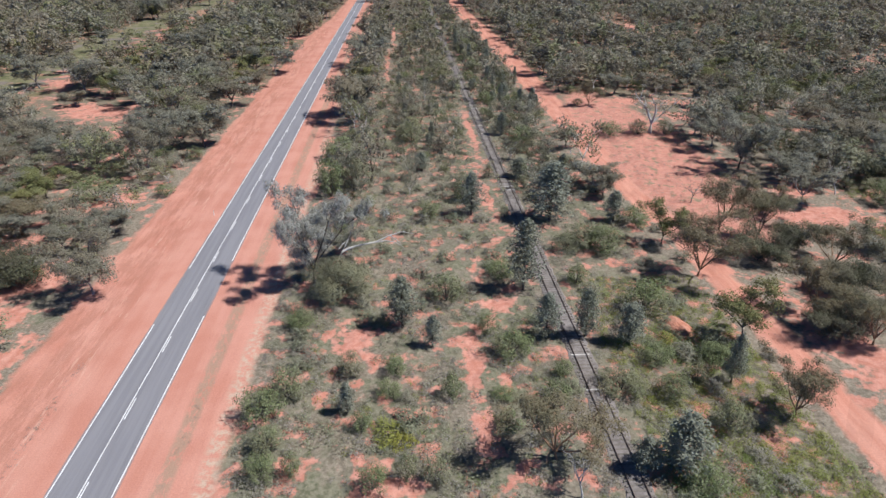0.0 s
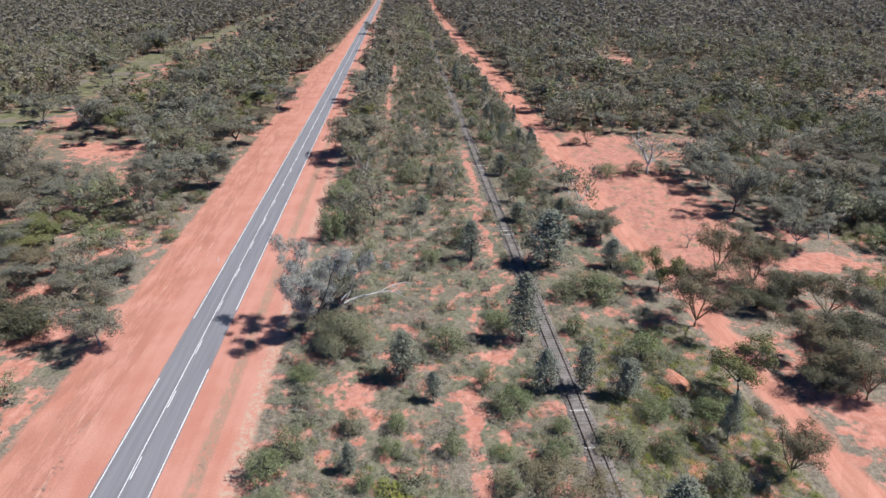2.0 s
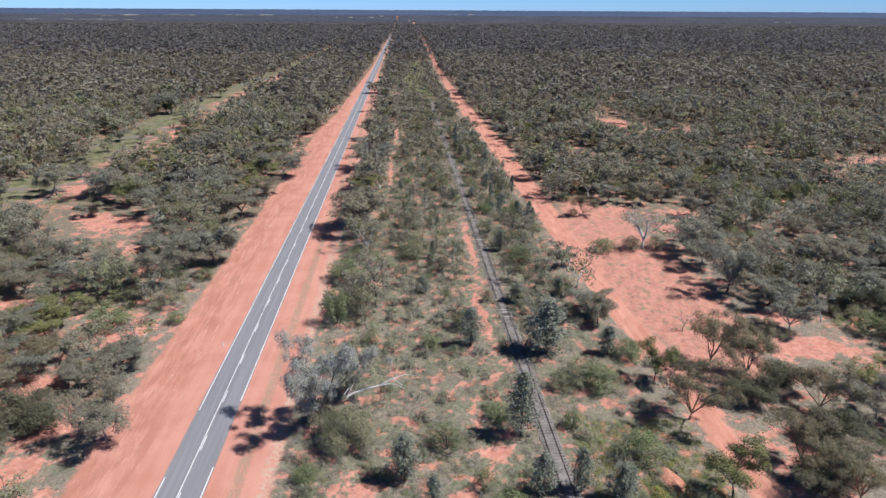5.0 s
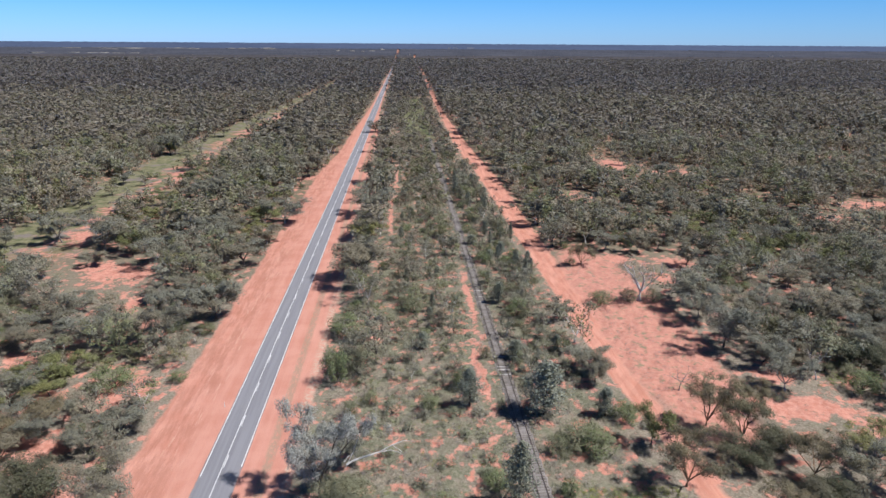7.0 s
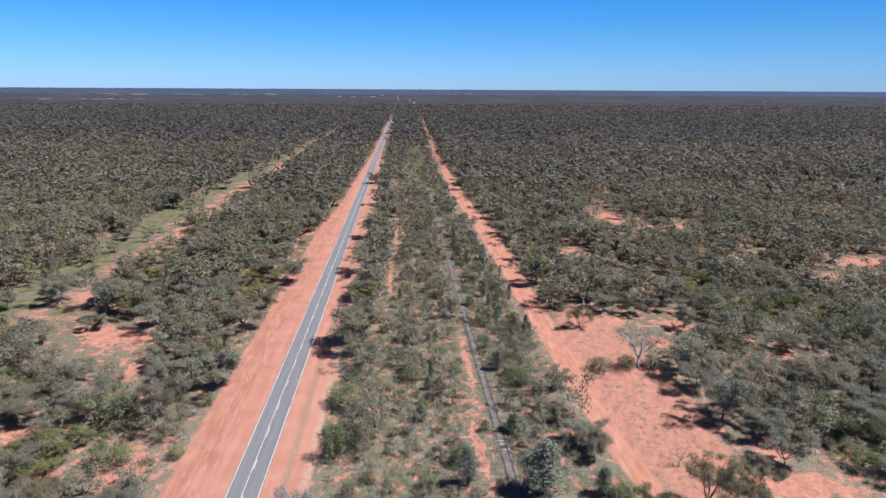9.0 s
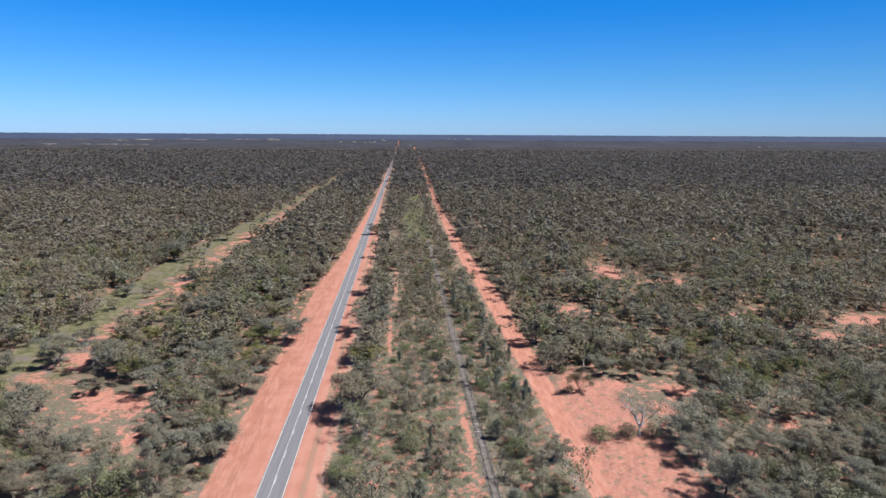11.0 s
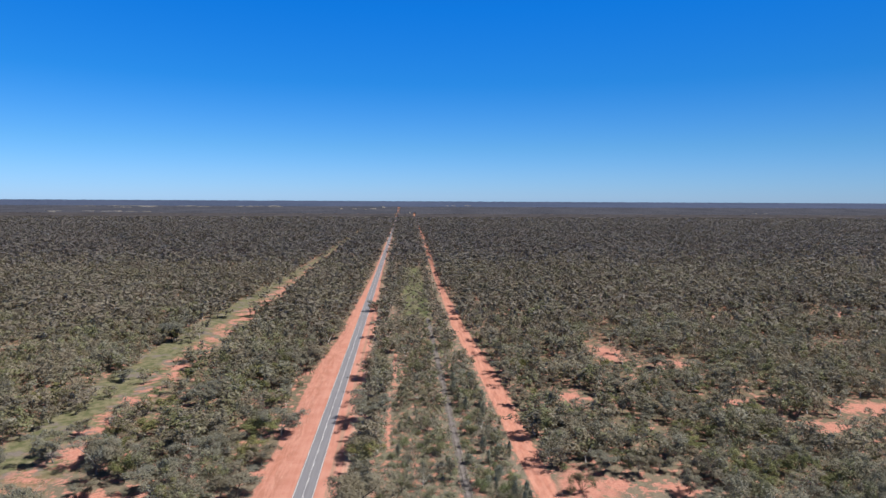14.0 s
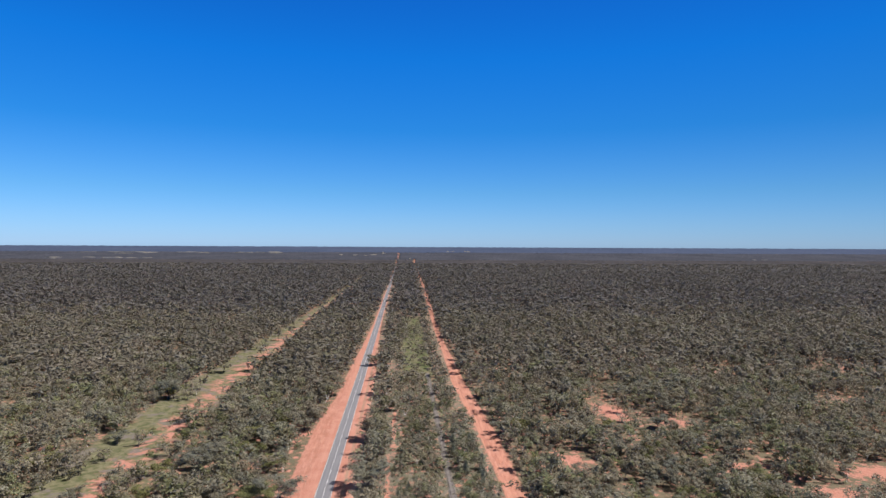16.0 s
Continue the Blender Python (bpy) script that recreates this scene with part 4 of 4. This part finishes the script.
LIMITS = {"gum": 130, "olive_gum": 55, "cypress": 55, "shrub": 170, "bush": 270}
rnd = random.Random(5)
things = dict.fromkeys(LIMITS, 0)
for _ in range(14000):
    y = 28 + 300 * rnd.random() ** 1.15
    x = rnd.uniform(-150, 160)
    if not seen(x, y) or corridor(x, y, 2.4):
        continue
    draw = rnd.random()
    if -18.5 < x < 40:
        if x < -6 and y > 150:
            key, h, w = ("gum", rnd.uniform(5, 8), rnd.uniform(5, 9)) if draw < 0.75 else ("shrub", rnd.uniform(1.5, 4), rnd.uniform(2, 5))
        elif x < -8 and y > 85:
            key, h, w = ("shrub", rnd.uniform(1.8, 4.2), rnd.uniform(2.2, 4.8)) if draw < 0.85 else ("gum", rnd.uniform(4, 6.5), rnd.uniform(4, 7))
        elif x > 24 and (y > 170 or draw < 0.12):
            key, h, w = ("cypress", rnd.uniform(3.0, 7.5), rnd.uniform(1.8, 4.0)) if draw < 0.42 else ("shrub", rnd.uniform(1.5, 4.5), rnd.uniform(2, 5))
        elif draw < 0.05:
            key, h, w = "cypress", rnd.uniform(2.5, 5.5), rnd.uniform(1.5, 2.8)
        elif draw < 0.32:
            key, h, w = "shrub", rnd.uniform(1.2, 3.2), rnd.uniform(1.6, 3.8)
        else:
            key, h, w = "bush", rnd.uniform(0.8, 2.0), rnd.uniform(1.4, 3.2)
        if open_patch(x, y):
            continue
    else:
        if open_patch(x, y, 1.5) and (draw > 0.08 or y < 60):
            continue
        key = ("gum", "gum", "gum", "olive_gum", "shrub", "bush")[int(draw * 6)]
        h, w = (rnd.uniform(1.5, 4), rnd.uniform(2.2, 5)) if key == "shrub" else (rnd.uniform(0.8, 2), rnd.uniform(1.5, 3)) if key == "bush" else (rnd.uniform(5, 9), rnd.uniform(6, 10.5))
    if things[key] >= LIMITS[key] or not free(x, y, w * (0.5 if key != "bush" else 0.25)):
        continue
    things[key] += 1
    plant("near_gum" if key == "gum" and y < 105 else key, x, y, h, w)
    if key != "bush":
        TAKEN.append((x, y, w * 0.5))


def scatter(name, shapes, spots, label, category, *mats):
    """One joined mesh of many small copies of a few low shapes. spots: x, y, turn, width, height."""
    vs, fs, ms, base = [], [], [], 0
    spots = np.array(spots)
    pick = np.random.RandomState(4).randint(0, len(shapes), len(spots))
    for k, (sv, sf, sm) in enumerate(shapes):
        sel = spots[pick == k]
        if not len(sel):
            continue
        sv, sf, sm = np.array(sv, float), np.array(sf), np.array(sm)
        c, s = np.cos(sel[:, 2])[:, None], np.sin(sel[:, 2])[:, None]
        w, h = sel[:, 3][:, None], sel[:, 4][:, None]
        x = (sv[:, 0] * c - sv[:, 1] * s) * w + sel[:, 0][:, None]
        y = (sv[:, 0] * s + sv[:, 1] * c) * w + sel[:, 1][:, None]
        z = sv[:, 2] * h + lie(sel[:, 0], sel[:, 1])[:, None] - 0.05
        vs.append(np.stack([x, y, z], -1).reshape(-1, 3))
        fs.append((sf[None] + (base + np.arange(len(sel)) * len(sv))[:, None, None]).reshape(-1, sf.shape[1]))
        ms.append(np.tile(sm, len(sel)))
        base += len(sel) * len(sv)
    v, f, m = np.concatenate(vs), np.concatenate(fs), np.concatenate(ms)
    me = bpy.data.meshes.new(name)
    me.vertices.add(len(v))
    me.vertices.foreach_set("co", v.ravel())
    n = f.shape[1]
    me.loops.add(f.size)
    me.loops.foreach_set("vertex_index", f.ravel().astype(np.int32))
    me.polygons.add(len(f))
    me.polygons.foreach_set("loop_start", np.arange(0, f.size, n, dtype=np.int32))
    me.polygons.foreach_set("material_index", m.astype(np.int32))
    for mat in mats:
        me.materials.append(mat)
    me.update(calc_edges=True)
    return tagged(new(name, me), label, category, kind="stuff")


def low_tree(seed, count, leaf, wood=9, stems=3, branches=4):
    """A tree of one metre across and one metre high, in few faces: leaf sprays and so many plain tapering limbs."""
    bones = []
    (tv, tf), (lv, lf) = grow_gum(seed, 8.0, 7.5, count, leaf * 8, 0.16, stems, branches, 0.95, 1.2, 0.2, 0.5, 3, bones)
    low_end, high_end = np.percentile(lv, 4, 0), np.percentile(lv, 96, 0)
    fit = Vector((1 / (high_end[0] - low_end[0]), 1 / (high_end[1] - low_end[1]), 1 / lv[:, 2].max()))
    v, f, m = [Vector(p) * fit for p in lv], list(lf), [0] * len(lf)
    bones.sort(key=lambda bone: -bone[2])
    for a1, b1, r in ([(Vector((0, 0, -0.2)), bones[0][0], 0.2)] + bones)[:wood]:
        k = len(v)
        v += [(a1 + Vector((math.cos(t), math.sin(t), 0)) * r) * fit for t in (0.3, 2.4, 4.5)] + [(b1 + (b1 - a1) * 0.25) * fit]
        f += [(k, k + 1, k + 3), (k + 1, k + 2, k + 3), (k + 2, k, k + 3)]
        m += [2 if seed % 3 == 0 else 1] * 3
    return v, f, m


def clump(seed, count, leaf, tall):
    """Undergrowth: a low tuft of sprays, one metre across, of uneven height."""
    rng = np.random.RandomState(seed)
    t, q = rng.uniform(0, 6.28, count), np.sqrt(rng.random_sample(count)) * 0.46
    at = np.stack([np.cos(t) * q, np.sin(t) * q, tall * np.sqrt(1 - (q / 0.5) ** 2) * rng.uniform(0.1, 1.0, count) ** 0.6], -1)
    v, f = sprays(rng, at, np.array((0, 0, -0.1)), leaf, 0.6, -0.6, 0.8, 0.35)
    return v, f, [0] * len(f)


def forest(seed, y0, y1, gap, thin, ragged=0.0, first=0.0):
    """Spots for trees on a loose grid over the seen land between two distances; its far and near ends run out gradually."""
    rnd = random.Random(seed)
    out = []
    y = y0 - first
    while y < y1 + ragged:
        half = 0.78 * y + 40
        x = 0.07 * y - half
        while x < 0.07 * y + half:
            px, py = x + rnd.uniform(-0.5, 0.5) * gap, y + rnd.uniform(-0.5, 0.5) * gap
            x += gap
            if not y0 + first * rnd.uniform(-1, 1) <= py < y1 + ragged * rnd.uniform(-1, 1):
                continue
            if corridor(px, py) or (py < 112 and px > -47) or (py < 560 and open_patch(px, py, min(2.2, 0.012 * py)) and rnd.random() < 0.95):
                continue
            k = hash_noise(px, py, 0.025) + 0.5 * hash_noise(px, py, 0.008)
            w = (0.6 + 1.4 * rnd.random() ** 1.4) * gap
            h = min(12.5, w * rnd.uniform(0.85, 1.3) + 1.0)
            if -18.5 < px < 40:
                if (-6.5 < px < -2 and rnd.random() < 0.6) or (py < 264 and (rnd.random() < 0.1 or not free(px, py, 0.6))):
                    continue
                if py < 264:
                    w *= 0.75
                meadow = 450 < py < 830 and 3 < px < 25
                if meadow and rnd.random() < 0.6:
                    continue
                if px > -6 and py < 830:
                    w, h = w * 0.72, h * 0.68
            elif k > thin and rnd.random() < 0.6 or (py < 330 and abs(px) < 160 and not free(px, py, 1.6)):
                continue
            out.append((px, py, rnd.uniform(0, 6.28), w, h))
        y += gap
    return out


close = [low_tree(s, 1250, 0.0275, 18, 4, 4) for s in range(30, 36)]
near = [low_tree(s, 350, 0.05, 9, 3, 3) for s in range(6)]
mid = [low_tree(s, 62, 0.112, 3, 3, 2) for s in range(10, 16)]
low = [low_tree(s, 17, 0.2, 0, 3, 1) for s in range(20, 25)]
# smaller trees between the others where the bush comes close
close_fill = []
rnd = random.Random(23)
for _ in range(2600):
    y = rnd.uniform(56, 160)
    x = rnd.uniform(-150, -49) if rnd.random() < 0.55 else rnd.uniform(92, 150)
    w = rnd.uniform(2.6, 6.4)
    if seen(x, y) and not corridor(x, y) and not open_patch(x, y) and free(x, y, w * 0.45):
        close_fill.append((x, y, rnd.uniform(0, 6.28), w, w * rnd.uniform(0.8, 1.25)))
        TAKEN.append((x, y, w * 0.45))
scatter("near_woodland", close, forest(4, 82, 215, 5.6, 0.36, 30.0) + close_fill, "grey-green open woodland of low gum trees", "woodland", M_OPEN, M_BARK, M_PALE)
scatter("open_woodland", near, forest(1, 215, 430, 5.4, 0.36, 70.0, 30.0), "grey-green open dry woodland of low gum trees", "woodland", M_OPEN, M_BARK, M_PALE)
scatter("woodland", mid, forest(3, 430, 850, 5.9, 0.55, 130.0, 70.0), "dense grey-green dry woodland of low gum trees", "woodland", M_FAR_SHADED, M_BARK, M_PALE)
scatter("distant_woodland", low, forest(2, 850, 1940, 8.6, 0.75, 60.0, 130.0) + forest(6, 1940, 2700, 19.0, 2.0, 0.0, 60.0), "distant unbroken grey-green dry woodland, its leaf colour greyed for haze", "woodland", M_DIST_HAZY)


def litter_spots(seed, count, x0, x1, y0, y1, low_size, high_size, bare=0.1):
    rnd = random.Random(seed)
    out = []
    while len(out) < count:
        y = y0 + (y1 - y0) * rnd.random() ** 1.5
        x = rnd.uniform(x0, x1)
        if not seen(x, y) or corridor(x, y, 1.5 if y < 110 else 0.9):
            continue
        if hash_noise(x, y, 0.16) > 0.32 or open_patch(x, y):
            if rnd.random() > bare:
                continue
        w = rnd.uniform(low_size, high_size)
        out.append((x, y, rnd.uniform(0, 6.28), w, w * rnd.uniform(0.5, 0.9)))
    return out


rnd = random.Random(19)
tufts = [clump(s, 40, 0.07, 0.55) for s in range(40, 45)]
wide_tufts = [clump(s, 16, 0.125, 0.7) for s in range(50, 55)]
scatter("undergrowth", tufts, litter_spots(3, 9500, -18, 40, 30, 300, 0.5, 1.7), "low grey-green undergrowth and dry grass", "undergrowth", M_GRASS)
scatter("dry_twigs", tufts, litter_spots(4, 4200, -18, 40, 30, 260, 0.5, 1.6), "grey leafless low bushes and dry twigs", "undergrowth", M_TWIG)
scatter("fresh_herbs", tufts, litter_spots(5, 3300, 25, 44, 34, 80, 0.5, 1.4, 0.5) + litter_spots(15, 500, 86, 116, 108, 130, 0.5, 1.4) + litter_spots(6, 900, -12, 18, 30, 240, 0.5, 1.3), "fresh green herbs and weeds", "undergrowth", M_FRESH)
scatter("median_scrub", wide_tufts, [q for q in litter_spots(10, 6500, -18, 40, 60, 470, 0.9, 2.6) if q[1] > 85 + 75 * rnd.random()], "green and grey low scrub between road and railway", "undergrowth", M_SCRUB)
scatter("scrub", tufts, litter_spots(7, 3600, -150, 170, 40, 330, 0.5, 1.6, 0.06), "low scattered scrub under the gum trees", "undergrowth", M_GRASS)
rnd = random.Random(9)
windrow = [(-23.4 + SKEW * (y - 55) + rnd.gauss(0, 0.4), y, rnd.uniform(0, 6), rnd.uniform(0.25, 0.6), rnd.uniform(0.1, 0.25)) for y in (30 + 210 * rnd.random() ** 1.3 for _ in range(200))]
windrow += [(-39.5 + rnd.gauss(0, 0.35) + 0.012 * (y - 50), y, rnd.uniform(0, 6), rnd.uniform(0.25, 0.6), rnd.uniform(0.1, 0.25)) for y in (rnd.gauss(54, 6) for _ in range(90))]
windrow += [(RAIL_X + rnd.uniform(-1.9, 1.9), y, rnd.uniform(0, 6), rnd.uniform(0.3, 0.9), rnd.uniform(0.15, 0.4)) for y in (36 + 400 * rnd.random() ** 1.4 for _ in range(420))]
windrow += [(52.2 + rnd.gauss(0, 1.0) + 0.02 * (y - 120), y, rnd.uniform(0, 6), rnd.uniform(0.3, 0.8), rnd.uniform(0.1, 0.3)) for y in (rnd.gauss(128, 22) for _ in range(170))]
windrow += [(52 + 17 * rnd.random(), y, rnd.uniform(0, 6), rnd.uniform(0.4, 1.3), rnd.uniform(0.15, 0.5)) for y in (rnd.uniform(85, 205) for _ in range(300))]
scatter("verge_grass", tufts, windrow, "dry grass tufts on the graded windrow and ballast", "grass", M_TWIG)


# ---- far woods, up to the ridge ----
def canopy(y0, y1, keep):
    """The tops of the far woods: an uneven sheet at tree height, open where road and track run."""
    rnd = np.random.RandomState(2)
    ys = [y0]
    while ys[-1] < y1:
        ys.append(min(y1, ys[-1] * 1.0065 + 4))
    n = 420
    v, f = [], []
    for i, y in enumerate(ys):
        for k in range(n):
            x = (k / (n - 1) - 0.5) * 1.75 * y + 0.07 * y
            z = float(lie(x, y)) + 4.5 + 2.6 * rnd.rand()
            v.append((x + rnd.uniform(-3, 3), y + rnd.uniform(-4, 4), z))
    for i in range(len(ys) - 1):
        for k in range(n - 1):
            x, y = v[i * n + k][0], v[i * n + k][1]
            x += 0.875 * y / n
            road = ROAD_X + SKEW * (y - 55)
            if keep and (abs(x - road) < 5.5 or (abs(x - 1.5 - float(np.interp(y, *zip(*TRACK_LEFT)))) < 5.0 and y < 3300)):
                continue
            f.append((i * n + k, i * n + k + 1, (i + 1) * n + k + 1, (i + 1) * n + k))
    return v, f


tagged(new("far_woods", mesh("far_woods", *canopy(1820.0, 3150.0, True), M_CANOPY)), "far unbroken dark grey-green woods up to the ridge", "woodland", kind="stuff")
tagged(new("far_woods", mesh("far_woods", *canopy(3150.0, 4000.0, True), M_BELT)), "far woods below the ridge, coloured haze blue", "woodland", kind="stuff")
tagged(new("backdrop", mesh("backdrop", *canopy(4000.0, FAR - 6, False), M_RIDGE)), "low ridge on the far horizon, coloured haze blue", "ridge", kind="structure")


def clearing(x, y, wide, deep, seed):
    """A pale open paddock among the far woods, of ragged outline."""
    rnd = random.Random(seed)
    ring = []
    for i in range(14):
        t, r = 2 * math.pi * i / 14, rnd.uniform(0.45, 1.1)
        px, py = x + wide * r * math.cos(t), y + deep * r * math.sin(t)
        ring.append((px, py, float(lie(px, py)) + 7.6))
    low_ring = [(a, b, c - 9.0) for a, b, c in ring]
    faces = [tuple(range(14))] + [(i, i + 14, (i + 1) % 14 + 14, (i + 1) % 14) for i in range(14)]
    ob = new("clearing", mesh("clearing", ring + low_ring, faces, M_CLEAR))
    return tagged(ob, "pale dry open paddock among far woods", "clearing", kind="structure")


rnd = random.Random(12)
for x, y, wide, deep, many in ((-1500, 3900, 420, 120, 12), (-1650, 3300, 260, 60, 8), (-1300, 2350, 150, 40, 4), (-250, 3700, 100, 70, 4), (-100, 3900, 30, 60, 3), (60, 3300, 12, 70, 2), (2000, 3270, 60, 25, 2), (330, 4150, 120, 30, 3), (-700, 3950, 250, 60, 6)):
    for i in range(many):
        px, py = x + rnd.gauss(0, 0.7) * wide, y + rnd.gauss(0, 0.7) * deep
        clearing(px, py, rnd.uniform(0.06, 0.2) * wide + 4, rnd.uniform(8, 22), int(px))


# ---- white posts beside the road and the track ----
def guide_post(x, y):
    """A slim tapered white post with a red reflector on its face."""
    root = tagged(new("guide_post"), "slim white roadside guide post on red gravel", "post", "guide posts")
    v, f = [], []
    tube(v, f, [Vector((0, 0, -0.2)), Vector((0, 0, 0.6)), Vector((0, 0, 1.0))], [0.07, 0.06, 0.05], 8)
    f.append(tuple(range(16, 24)))
    part("post", mesh("post", v, f, M_POST), root)
    v, f = block((-0.03, -0.075, 0.78), (0.03, -0.055, 0.92))
    part("reflector", mesh("reflector", v, f, mottled("red_reflector", (0.35, 0.02, 0.02), (0.45, 0.03, 0.03), 9.0, 0.3)), root, "red reflector")
    root.location = (x, y, 0)


for x, y in ((-35.1, 107.5), (40.6, 140.0), (42.0, 122.0)):
    guide_post(x, y)


# ---- a scraped-up red earth mound beside the track ----
def mound(x, y, long, wide, high):
    rnd = random.Random(77)
    v, f = [], []
    n, m = 18, 12
    for i in range(n):
        for k in range(m):
            a1, b1 = i / (n - 1) * 2 - 1, k / (m - 1) * 2 - 1
            body = max(0.0, 1 - a1 * a1) ** 0.5 * max(0.0, 1 - b1 * b1) ** 0.7
            v.append((a1 * wide + rnd.uniform(-0.08, 0.08), b1 * long + 0.5 * a1, high * body * (1 + 0.25 * hash_noise(a1 * wide, b1 * long, 0.6)) * rnd.uniform(0.95, 1.04) - 0.12))
    for i in range(n - 1):
        for k in range(m - 1):
            f.append((i * m + k, (i + 1) * m + k, (i + 1) * m + k + 1, i * m + k + 1))
    ob = tagged(new("earth_mound", mesh("earth_mound", v, f, M_EARTH)), "scraped-up mound of red earth beside dead scrub", "mound")
    ob.location, ob.rotation_euler.z = (x, y, 0), 0.4


mound(36.2, 66.3, 2.3, 1.7, 0.95)
for x, y, h, w in ((34.6, 66.0, 0.9, 1.6), (35.6, 64.4, 0.8, 1.5), (37.6, 67.8, 0.9, 1.5), (34.9, 67.6, 1.0, 1.7)):
    plant("bush", x, y, h, w)
